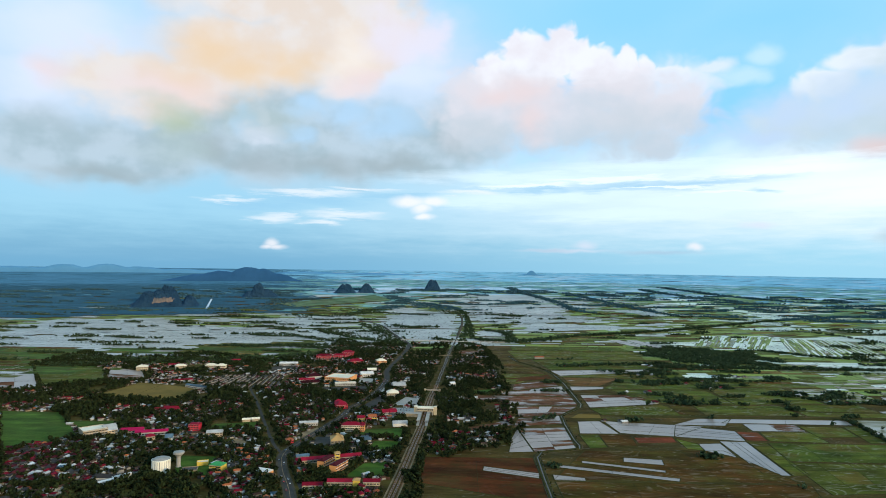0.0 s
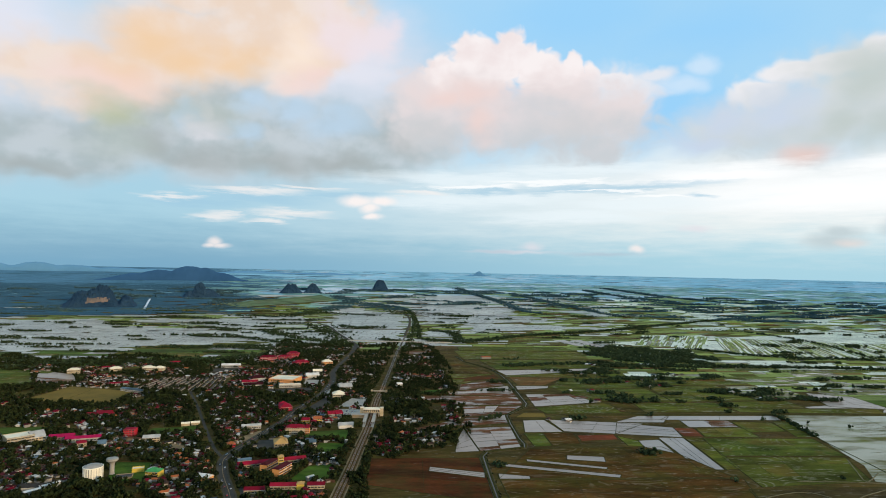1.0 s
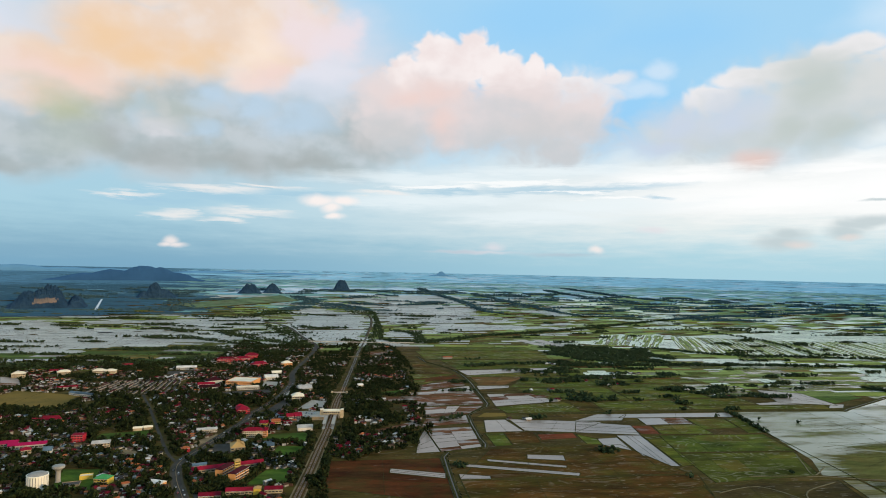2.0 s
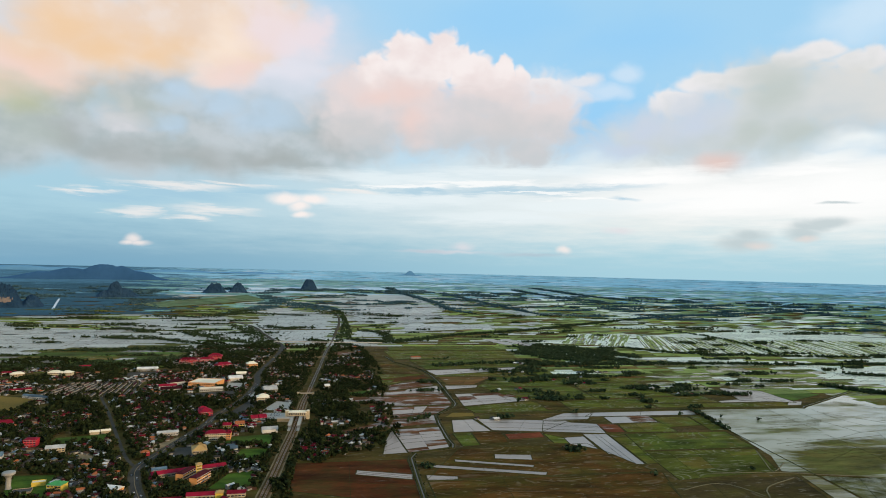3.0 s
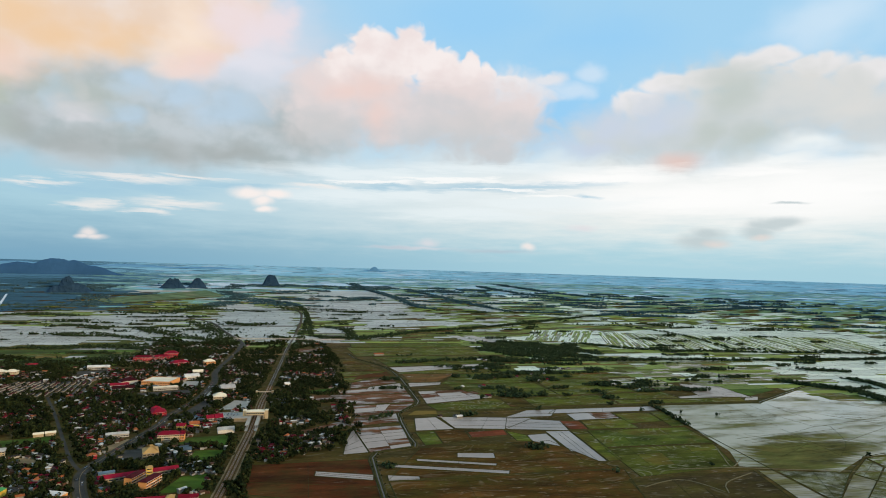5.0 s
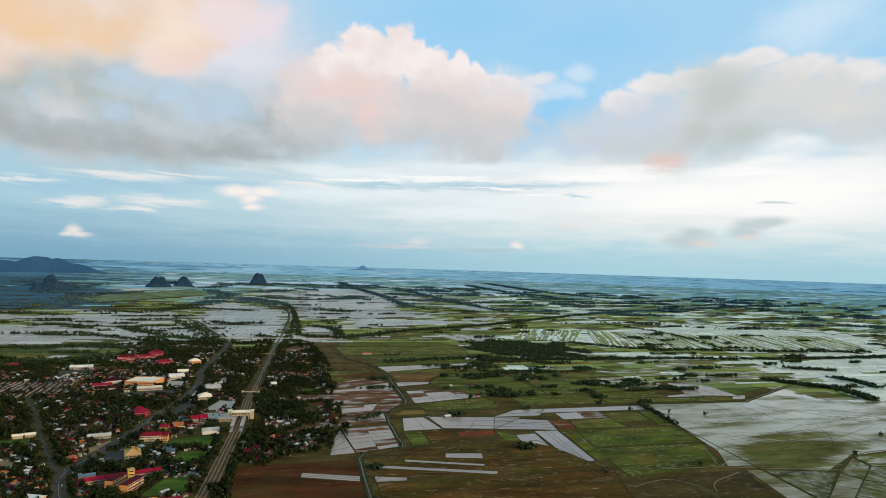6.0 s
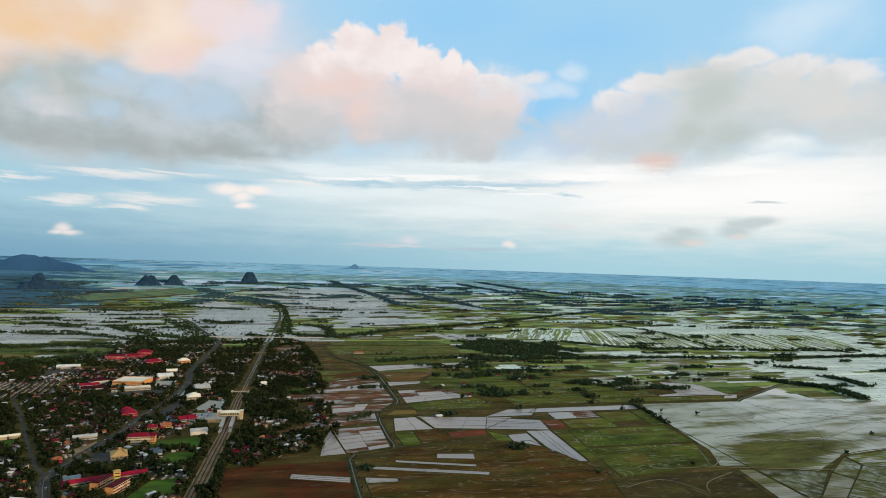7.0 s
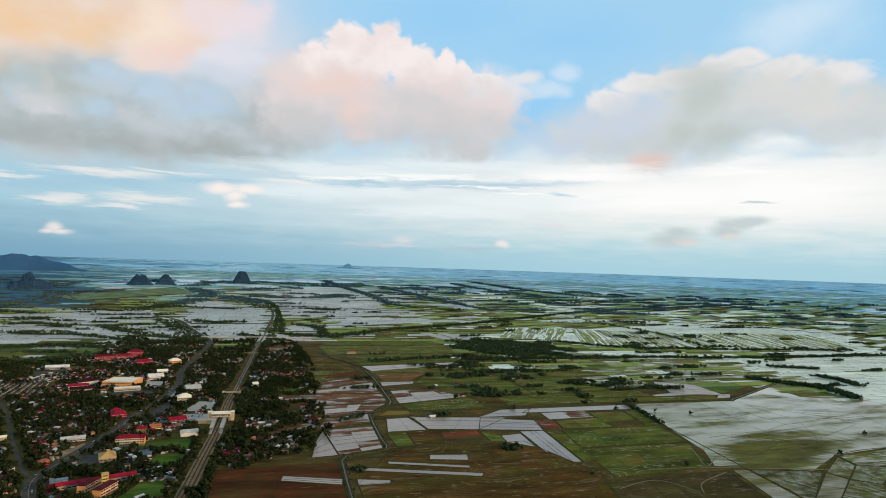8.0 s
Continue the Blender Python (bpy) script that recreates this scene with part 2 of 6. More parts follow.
# ------------------------------------------------------------------ materials
def material(name, a, b, rough=0.8, scale=0.2, fine=3.0, bump=0.0, spec=0.3, metal=0.0, stretch=(1, 1, 1), vary=0.0, island=False, lo=0.55, hi=0.95, sheen=0.0, third=None, deep=0.3):
    """Two colours mixed by coarse and fine noise at world size; vary: spread from piece to piece."""
    mt = bpy.data.materials.new(name)
    mt.use_nodes = True
    nt = mt.node_tree
    bs = nt.nodes["Principled BSDF"]
    link = nt.links.new
    geo = nt.nodes.new("ShaderNodeNewGeometry")
    mp = nt.nodes.new("ShaderNodeMapping")
    mp.inputs["Scale"].default_value = stretch
    link(geo.outputs["Position"], mp.inputs[0])
    n1, n2 = nt.nodes.new("ShaderNodeTexNoise"), nt.nodes.new("ShaderNodeTexNoise")
    for n, s, d in ((n1, scale, 5), (n2, fine, 2)):
        n.inputs["Scale"].default_value, n.inputs["Detail"].default_value = s, d
        link(mp.outputs[0], n.inputs["Vector"])
    add = nt.nodes.new("ShaderNodeMath")
    add.operation = "MULTIPLY_ADD"
    link(n2.outputs["Fac"], add.inputs[0])
    add.inputs[1].default_value = 0.5
    link(n1.outputs["Fac"], add.inputs[2])
    rp = nt.nodes.new("ShaderNodeMapRange")
    rp.inputs[1].default_value, rp.inputs[2].default_value = lo, hi
    link(add.outputs[0], rp.inputs[0])
    mx = nt.nodes.new("ShaderNodeMix")
    mx.data_type = "RGBA"
    mx.inputs[6].default_value, mx.inputs[7].default_value = (*a, 1), (*b, 1)
    link(rp.outputs[0], mx.inputs[0])
    colour = mx.outputs[2]
    if third:
        n3 = nt.nodes.new("ShaderNodeTexNoise")
        n3.inputs["Scale"].default_value, n3.inputs["Detail"].default_value, n3.inputs["Roughness"].default_value = 0.012, 7, 0.68
        link(geo.outputs["Position"], n3.inputs["Vector"])
        r3 = nt.nodes.new("ShaderNodeMapRange")
        r3.inputs[1].default_value, r3.inputs[2].default_value = 0.47, 0.60
        link(n3.outputs["Fac"], r3.inputs[0])
        m3 = nt.nodes.new("ShaderNodeMix")
        m3.data_type = "RGBA"
        link(r3.outputs[0], m3.inputs[0])
        link(colour, m3.inputs[6])
        m3.inputs[7].default_value = (*third, 1)
        n4 = nt.nodes.new("ShaderNodeTexNoise")
        n4.inputs["Scale"].default_value, n4.inputs["Detail"].default_value, n4.inputs["Roughness"].default_value = 0.032, 8, 0.7
        sh = nt.nodes.new("ShaderNodeMapping")
        sh.inputs["Location"].default_value, sh.inputs["Scale"].default_value = (700, 90, 0), (0.32, 1, 1)
        link(geo.outputs["Position"], sh.inputs[0])
        link(sh.outputs[0], n4.inputs["Vector"])
        r4 = nt.nodes.new("ShaderNodeMapRange")
        for i, w in enumerate((0.36, 0.64, 0.52, 1.50)):
            r4.inputs[i + 1].default_value = w
        link(n4.outputs["Fac"], r4.inputs[0])
        h4 = nt.nodes.new("ShaderNodeHueSaturation")
        link(r4.outputs[0], h4.inputs["Value"])
        link(m3.outputs[2], h4.inputs["Color"])
        colour = h4.outputs[0]
    if vary:
        src = geo.outputs["Random Per Island"] if island else nt.nodes.new("ShaderNodeObjectInfo").outputs["Random"]
        hv = nt.nodes.new("ShaderNodeHueSaturation")
        vr = nt.nodes.new("ShaderNodeMapRange")
        vr.inputs[3].default_value, vr.inputs[4].default_value = 1 - vary, 1 + vary
        link(src, vr.inputs[0])
        link(vr.outputs[0], hv.inputs["Value"])
        link(colour, hv.inputs["Color"])
        colour = hv.outputs[0]
    link(colour, bs.inputs["Base Color"])
    bs.inputs["Roughness"].default_value = rough
    bs.inputs["Metallic"].default_value = metal
    bs.inputs["Specular IOR Level"].default_value = spec
    bs.inputs["Sheen Weight"].default_value, bs.inputs["Sheen Roughness"].default_value = sheen, 0.25
    if bump:
        bp = nt.nodes.new("ShaderNodeBump")
        bp.inputs["Strength"].default_value, bp.inputs["Distance"].default_value = bump, deep
        link(n2.outputs["Fac"], bp.inputs["Height"])
        link(bp.outputs[0], bs.inputs["Normal"])
    return mt


def patchy(name, wet_a, dry_a, scale, stretch, cut, furrow=0.0, third=None, gloss=0.28, soft=0.10, lines=0.0, bank=None, rows=(0.050, 11.0)):
    """Soil broken by thin puddles: a dull ground with glossy wet patches."""
    mt = material(name, *dry_a, 0.9, 0.03, 0.4, 0.3, 0.02, stretch=stretch, sheen=0.01, third=third, vary=0.12)
    nt = mt.node_tree
    link = nt.links.new
    dry = nt.nodes["Principled BSDF"]
    pool = nt.nodes.new("ShaderNodeBsdfPrincipled")
    pool.inputs["Base Color"].default_value = (*wet_a, 1)
    pool.inputs["Roughness"].default_value = gloss
    pool.inputs["Specular IOR Level"].default_value = 0.45 if gloss < 0.1 else 0.35 if gloss < 0.4 else 0.06
    geo = nt.nodes.new("ShaderNodeNewGeometry")
    mp = nt.nodes.new("ShaderNodeMapping")
    mp.inputs["Scale"].default_value = stretch
    mp.inputs["Rotation"].default_value = (0, 0, 0.12)
    link(geo.outputs["Position"], mp.inputs[0])
    n = nt.nodes.new("ShaderNodeTexNoise")
    n.inputs["Scale"].default_value, n.inputs["Detail"].default_value, n.inputs["Roughness"].default_value = scale, 6, 0.62
    link(mp.outputs[0], n.inputs["Vector"])
    wv = nt.nodes.new("ShaderNodeTexWave")
    wv.inputs["Scale"].default_value, wv.inputs["Distortion"].default_value, wv.inputs["Detail"].default_value, wv.inputs["Detail Scale"].default_value = *rows, 3.0, 0.25
    wv.bands_direction = "Y"
    link(geo.outputs["Position"], wv.inputs["Vector"])
    ad = nt.nodes.new("ShaderNodeMath")
    ad.operation = "MULTIPLY_ADD"
    link(wv.outputs["Fac"], ad.inputs[0])
    ad.inputs[1].default_value = furrow
    link(n.outputs["Fac"], ad.inputs[2])
    level_of = ad.outputs[0]
    if bank:
        # a mud bank that rises out of the water
        away = nt.nodes.new("ShaderNodeMapping")
        away.vector_type = "TEXTURE"
        away.inputs["Location"].default_value, away.inputs["Scale"].default_value = (*bank[:2], 0), (*bank[2:4], 1)
        away.inputs["Rotation"].default_value = (0, 0, bank[4])
        link(geo.outputs["Position"], away.inputs[0])
        ball = nt.nodes.new("ShaderNodeTexGradient")
        ball.gradient_type = "SPHERICAL"
        link(away.outputs[0], ball.inputs[0])
        lift = nt.nodes.new("ShaderNodeMath")
        lift.operation = "MULTIPLY_ADD"
        link(ball.outputs["Fac"], lift.inputs[0])
        lift.inputs[1].default_value = -0.42
        link(level_of, lift.inputs[2])
        level_of = lift.outputs[0]
    rp = nt.nodes.new("ShaderNodeMapRange")
    rp.inputs[1].default_value, rp.inputs[2].default_value = cut + 0.5 * furrow, cut + 0.5 * furrow + soft
    link(level_of, rp.inputs[0])
    wet = rp.outputs[0]
    if lines:
        # thin water lines along the contours, broken into patches
        run = nt.nodes.new("ShaderNodeMapping")
        run.inputs["Scale"].default_value = (0.45, 1.15, 1.0)
        link(geo.outputs["Position"], run.inputs[0])
        level, where = nt.nodes.new("ShaderNodeTexNoise"), nt.nodes.new("ShaderNodeTexNoise")
        for node, size, detail, rough in ((level, 0.011, 1.2, 0.4), (where, 0.030, 4.0, 0.6)):
            node.inputs["Scale"].default_value, node.inputs["Detail"].default_value, node.inputs["Roughness"].default_value = size, detail, rough
            link(run.outputs[0], node.inputs["Vector"])
        steps = nt.nodes.new("ShaderNodeMath")
        steps.operation = "MULTIPLY"
        link(level.outputs["Fac"], steps.inputs[0])
        steps.inputs[1].default_value = 34.0
        fold = nt.nodes.new("ShaderNodeMath")
        fold.operation = "PINGPONG"
        link(steps.outputs[0], fold.inputs[0])
        fold.inputs[1].default_value = 0.5
        thin = nt.nodes.new("ShaderNodeMapRange")
        for i, k in enumerate((0.04, 0.17, 1.0, 0.0)):
            thin.inputs[i + 1].default_value = k
        link(fold.outputs[0], thin.inputs[0])
        patch = nt.nodes.new("ShaderNodeMapRange")
        patch.inputs[1].default_value, patch.inputs[2].default_value, patch.inputs[4].default_value = 0.50, 0.60, lines
        link(where.outputs["Fac"], patch.inputs[0])
        both, most = nt.nodes.new("ShaderNodeMath"), nt.nodes.new("ShaderNodeMath")
        both.operation, most.operation = "MULTIPLY", "MAXIMUM"
        link(thin.outputs[0], both.inputs[0]), link(patch.outputs[0], both.inputs[1])
        link(both.outputs[0], most.inputs[0]), link(wet, most.inputs[1])
        wet = most.outputs[0]
    mx = nt.nodes.new("ShaderNodeMixShader")
    link(wet, mx.inputs[0])
    link(dry.outputs[0], mx.inputs[1]), link(pool.outputs[0], mx.inputs[2])
    link(mx.outputs[0], nt.nodes["Material Output"].inputs[0])
    return mt


M = {}
M["ground"] = patchy("meadow_ground", (0.160, 0.122, 0.075), ((0.084, 0.048, 0.012), (0.043, 0.034, 0.009)), 0.12, (0.45, 1, 1), 0.62, 0.10, (0.060, 0.046, 0.010), 0.5, soft=0.12, lines=0.3)
# distance haze is mixed into the base colours of the far plain
M["distance"] = material("far_plain_hazed", (0.235, 0.445, 0.560), (0.185, 0.370, 0.465), 0.95, 0.003, 0.02, 0.0, 0.05, stretch=(0.2, 1, 1))
M["far_green"] = material("far_rice_hazed", (0.205, 0.350, 0.300), (0.148, 0.280, 0.265), 0.95, 0.004, 0.03, 0.0, 0.05, vary=0.3, island=True)
# forest colours: cloud shade and haze in the first, paler haze in the second
M["far_wood"] = material("far_forest_shade_hazed", (0.044, 0.100, 0.135), (0.034, 0.082, 0.112), 0.95, 0.004, 0.03, 0.0, 0.05, vary=0.15, island=True)
M["hazy_wood"] = material("far_forest_hazed", (0.080, 0.180, 0.260), (0.064, 0.150, 0.215), 0.95, 0.004, 0.03, 0.0, 0.05, vary=0.15, island=True)
# pale blue of the haze is mixed into the far water colour
M["far_water"] = material("far_water_hazed", (0.45, 0.56, 0.62), (0.33, 0.45, 0.52), 0.25, 0.01, 0.1, 0.0, 0.35, vary=0.2, island=True)
# tree colour shifted towards haze blue for the far belts
M["far_leaf"] = material("far_woodland_hazed", (0.064, 0.120, 0.136), (0.044, 0.090, 0.106), 0.95, 0.01, 0.1, 0.0, 0.05, vary=0.3, island=True)
# mountain forest painted in the blue of the haze before it
M["haze_blue_hill"] = material("far_mountain_hazed", (0.030, 0.090, 0.190), (0.023, 0.072, 0.155), 0.95, 0.005, 0.03, 0.3, 0.1, deep=8.0)
M["haze_blue_range"] = material("far_range_hazed", (0.100, 0.240, 0.390), (0.080, 0.205, 0.345), 0.95, 0.003, 0.02, 0.2, 0.1, deep=8.0)
M["water"] = material("flood_water", (0.320, 0.245, 0.192), (0.195, 0.148, 0.115), 0.28, 0.014, 0.20, 0.0, 0.22, stretch=(0.4, 1, 1), vary=0.25, island=True)
# silty water, its base colour lightened further for reflected sky
M["lake"] = material("silty_water_sky_lightened", (0.320, 0.290, 0.240), (0.215, 0.195, 0.162), 0.2, 0.008, 0.08, 0.0, 0.36, stretch=(0.3, 1, 1), vary=0.2, island=True)
# pale base colour stands in for the sky reflection on farther water
M["sky_pale_lake"] = material("sky_paled_water", (0.410, 0.400, 0.335), (0.265, 0.262, 0.222), 0.3, 0.012, 0.06, 0.0, 0.2, stretch=(0.25, 1, 1), vary=0.25, island=True)
# reflection of the bright sky is painted into this base colour
M["sky_bright_lake"] = material("sky_bright_water", (0.640, 0.650, 0.480), (0.460, 0.475, 0.345), 0.3, 0.012, 0.06, 0.0, 0.15, stretch=(0.25, 1, 1), vary=0.2, island=True)
# rice green with distance haze painted into the colour
M["hazy_green"] = material("rice_hazed", (0.185, 0.260, 0.120), (0.125, 0.190, 0.098), 0.95, 0.006, 0.05, 0.0, 0.05, vary=0.35, island=True)
M["canal"] = material("dark_canal_water", (0.060, 0.050, 0.030), (0.04, 0.034, 0.02), 0.3, 0.05, 0.3, 0.0, 0.15)
M["flood"] = patchy("wide_flood", (0.245, 0.250, 0.175), ((0.120, 0.096, 0.024), (0.078, 0.076, 0.022)), 0.022, (0.30, 1, 1), 0.34, 0.10, (0.090, 0.092, 0.022), 0.06, soft=0.20, bank=(790, 800, 190, 100, 0.35))
# rice greens of the plain, lightened in colour for the haze over them
M["paddy_light"] = material("light_rice_hazed", (0.225, 0.265, 0.066), (0.145, 0.190, 0.050), 0.9, 0.012, 0.15, 0.0, 0.03, vary=0.35, island=True, sheen=0.03)
M["paddy_bright"] = material("yellow_rice_hazed", (0.215, 0.235, 0.042), (0.145, 0.180, 0.034), 0.9, 0.012, 0.15, 0.0, 0.03, vary=0.3, island=True, sheen=0.03)
# haze at the skyline, painted as a pale blue base colour
M["skyline"] = material("skyline_plain_hazed", (0.245, 0.460, 0.570), (0.192, 0.385, 0.480), 0.95, 0.003, 0.02, 0.0, 0.05, vary=0.18, island=True)
M["shallow"] = patchy("shallow_muddy_water", (0.17, 0.14, 0.115), ((0.16, 0.056, 0.027), (0.105, 0.046, 0.020)), 0.05, (0.35, 1, 1), 0.505, 0.03, (0.12, 0.056, 0.026))
M["contour"] = patchy("contoured_rice_stubble", (0.200, 0.175, 0.090), ((0.080, 0.076, 0.011), (0.046, 0.050, 0.008)), 0.09, (0.5, 1, 1), 0.60, 0.14, (0.066, 0.072, 0.010), 0.5, soft=0.14, lines=0.7)
M["mud"] = patchy("flooded_mud", (0.235, 0.215, 0.145), ((0.125, 0.100, 0.030), (0.085, 0.074, 0.024)), 0.035, (0.2, 1, 1), 0.40, 0.06, (0.105, 0.092, 0.028), 0.12, soft=0.26)
M["hatched"] = patchy("stubble_rows_in_water", (0.220, 0.205, 0.135), ((0.100, 0.090, 0.020), (0.060, 0.058, 0.014)), 0.05, (0.6, 1, 1), 0.50, 0.28, (0.090, 0.084, 0.018), 0.3, soft=0.22, rows=(0.085, 9.0))
M["soil"] = patchy("dark_wet_soil", (0.150, 0.115, 0.070), ((0.066, 0.042, 0.013), (0.036, 0.026, 0.009)), 0.13, (0.40, 1, 1), 0.60, 0.10, (0.052, 0.040, 0.009), 0.55, soft=0.13, lines=0.3)
# meadow green with some far haze mixed into the colour
M["far_meadow"] = material("far_meadow_hazed", (0.135, 0.180, 0.085), (0.100, 0.145, 0.078), 0.95, 0.01, 0.1, 0.0, 0.03, vary=0.15, third=(0.140, 0.150, 0.080))
M["green"] = patchy("young_rice", (0.215, 0.200, 0.105), ((0.092, 0.102, 0.013), (0.042, 0.060, 0.009)), 0.10, (0.45, 1, 1), 0.61, 0.10, (0.088, 0.066, 0.013), 0.45, soft=0.12, lines=0.38)
M["lush"] = material("bright_rice", (0.062, 0.104, 0.011), (0.032, 0.062, 0.008), 0.9, 0.02, 0.3, 0.2, 0.03, vary=0.3, island=True, sheen=0.03, third=(0.046, 0.068, 0.010))
M["stubble"] = patchy("rice_stubble", (0.220, 0.150, 0.080), ((0.104, 0.043, 0.009), (0.046, 0.027, 0.006)), 0.13, (0.45, 1, 1), 0.600, 0.08, (0.066, 0.048, 0.008), 0.5, soft=0.13, lines=0.36)
M["wet_green"] = patchy("puddled_rice", (0.230, 0.200, 0.115), ((0.104, 0.104, 0.013), (0.054, 0.068, 0.009)), 0.09, (0.4, 1, 1), 0.595, 0.12, (0.098, 0.072, 0.013), 0.42, soft=0.13, lines=0.5)
M["puddled"] = patchy("half_flooded_rice", (0.24, 0.215, 0.165), ((0.120, 0.130, 0.024), (0.075, 0.090, 0.017)), 0.07, (0.22, 1, 1), 0.46, 0.08, (0.115, 0.095, 0.022), 0.14, soft=0.14)
M["brown"] = patchy("ploughed_earth", (0.12, 0.080, 0.050), ((0.108, 0.029, 0.008), (0.046, 0.017, 0.006)), 0.08, (0.3, 1, 1), 0.66, 0.10, (0.056, 0.030, 0.008), 0.5, lines=0.12)
M["red_earth"] = patchy("red_mud", (0.2, 0.14, 0.12), ((0.230, 0.052, 0.022), (0.120, 0.042, 0.018)), 0.06, (0.3, 1, 1), 0.56, third=(0.115, 0.052, 0.016), soft=0.16)
M["orange_earth"] = patchy("orange_earth", (0.2, 0.15, 0.11), ((0.175, 0.078, 0.024), (0.11, 0.052, 0.018)), 0.1, (0.3, 1, 1), 0.62, third=(0.12, 0.072, 0.022))
M["ochre"] = material("dry_grass", (0.19, 0.115, 0.022), (0.115, 0.080, 0.017), 0.9, 0.02, 0.3, 0.3, 0.03, sheen=0.03)
M["bund"] = material("grassy_bund", (0.060, 0.050, 0.016), (0.032, 0.032, 0.010), 0.95, 0.1, 1.0, 0.3, 0.03)
M["leaf"] = material("dark_foliage", (0.030, 0.038, 0.012), (0.011, 0.016, 0.006), 0.9, 0.04, 0.5, 0.0, 0.03, vary=0.6, island=True, sheen=0.02)
# foliage lightened in colour for the haze over the middle distance
M["mid_leaf"] = material("belt_foliage_hazed", (0.046, 0.064, 0.028), (0.025, 0.040, 0.019), 0.9, 0.04, 0.5, 0.0, 0.03, vary=0.5, island=True, sheen=0.02)
M["bark"] = material("bark", (0.10, 0.08, 0.06), (0.06, 0.05, 0.04), 0.9, 1.0, 6.0)
M["asphalt"] = material("asphalt", (0.078, 0.066, 0.053), (0.044, 0.038, 0.031), 0.9, 0.05, 0.6, 0.1, 0.05)
M["dirt"] = material("pale_dirt_track", (0.30, 0.20, 0.105), (0.19, 0.125, 0.065), 0.95, 0.05, 0.6, 0.2, 0.03)
M["track"] = material("trodden_field_track", (0.185, 0.150, 0.085), (0.105, 0.090, 0.045), 0.95, 0.08, 0.8, 0.2, 0.03)
M["ballast"] = material("rail_ballast", (0.225, 0.105, 0.042), (0.120, 0.058, 0.025), 0.95, 0.05, 1.0, 0.3, 0.03)
M["grey_ballast"] = material("grey_brown_ballast", (0.098, 0.074, 0.048), (0.060, 0.050, 0.033), 0.95, 0.05, 1.0, 0.3, 0.03)
M["steel"] = material("rail_steel", (0.30, 0.24, 0.21), (0.20, 0.16, 0.13), 0.4, 0.5, 4.0, metal=0.8)
M["concrete"] = material("concrete", (0.40, 0.34, 0.27), (0.28, 0.24, 0.19), 0.8, 0.1, 1.5, 0.1)
# hill forest, its dark colour blued to include the haze
M["rock"] = material("limestone_forest_hazed", (0.011, 0.032, 0.062), (0.022, 0.050, 0.084), 0.9, 0.012, 0.05, 1.0, 0.1, deep=14.0)
M["cliff"] = material("bare_limestone", (0.20, 0.145, 0.115), (0.07, 0.07, 0.07), 0.9, 0.012, 0.05, 0.5)
M["wall_white"] = material("white_plaster", (0.52, 0.48, 0.41), (0.32, 0.29, 0.25), 0.8, 0.1, 1.0, vary=0.45)
M["wall_dull"] = material("dull_plaster", (0.30, 0.27, 0.23), (0.16, 0.145, 0.125), 0.8, 0.1, 1.0, vary=0.5)
M["wall_cream"] = material("cream_plaster", (0.46, 0.36, 0.22), (0.30, 0.23, 0.14), 0.8, 0.1, 1.0, vary=0.35)
M["wall_orange"] = material("orange_plaster", (0.72, 0.32, 0.10), (0.55, 0.23, 0.07), 0.8, 0.1, 1.0)
M["wall_red"] = material("red_cladding", (0.55, 0.02, 0.035), (0.42, 0.018, 0.028), 0.7, 0.1, 1.0)
M["yellow"] = material("yellow_plaster", (0.66, 0.45, 0.06), (0.52, 0.34, 0.05), 0.8, 0.1, 1.0)
M["tank"] = material("pale_cream_plaster", (0.85, 0.80, 0.66), (0.72, 0.66, 0.52), 0.8, 0.1, 1.0)
M["glass"] = material("window_glass", (0.03, 0.035, 0.04), (0.02, 0.025, 0.03), 0.1, 0.2, 2.0, spec=0.8)
M["tyre"] = material("tyre_rubber", (0.02, 0.02, 0.02), (0.012, 0.012, 0.012), 0.9)
CAR_PAINT = [material("car_paint", c, tuple(0.8 * k for k in c), 0.3, 0.5, 3.0, spec=0.6) for c in ((0.6, 0.6, 0.6), (0.05, 0.05, 0.06), (0.35, 0.03, 0.03), (0.25, 0.27, 0.3))]
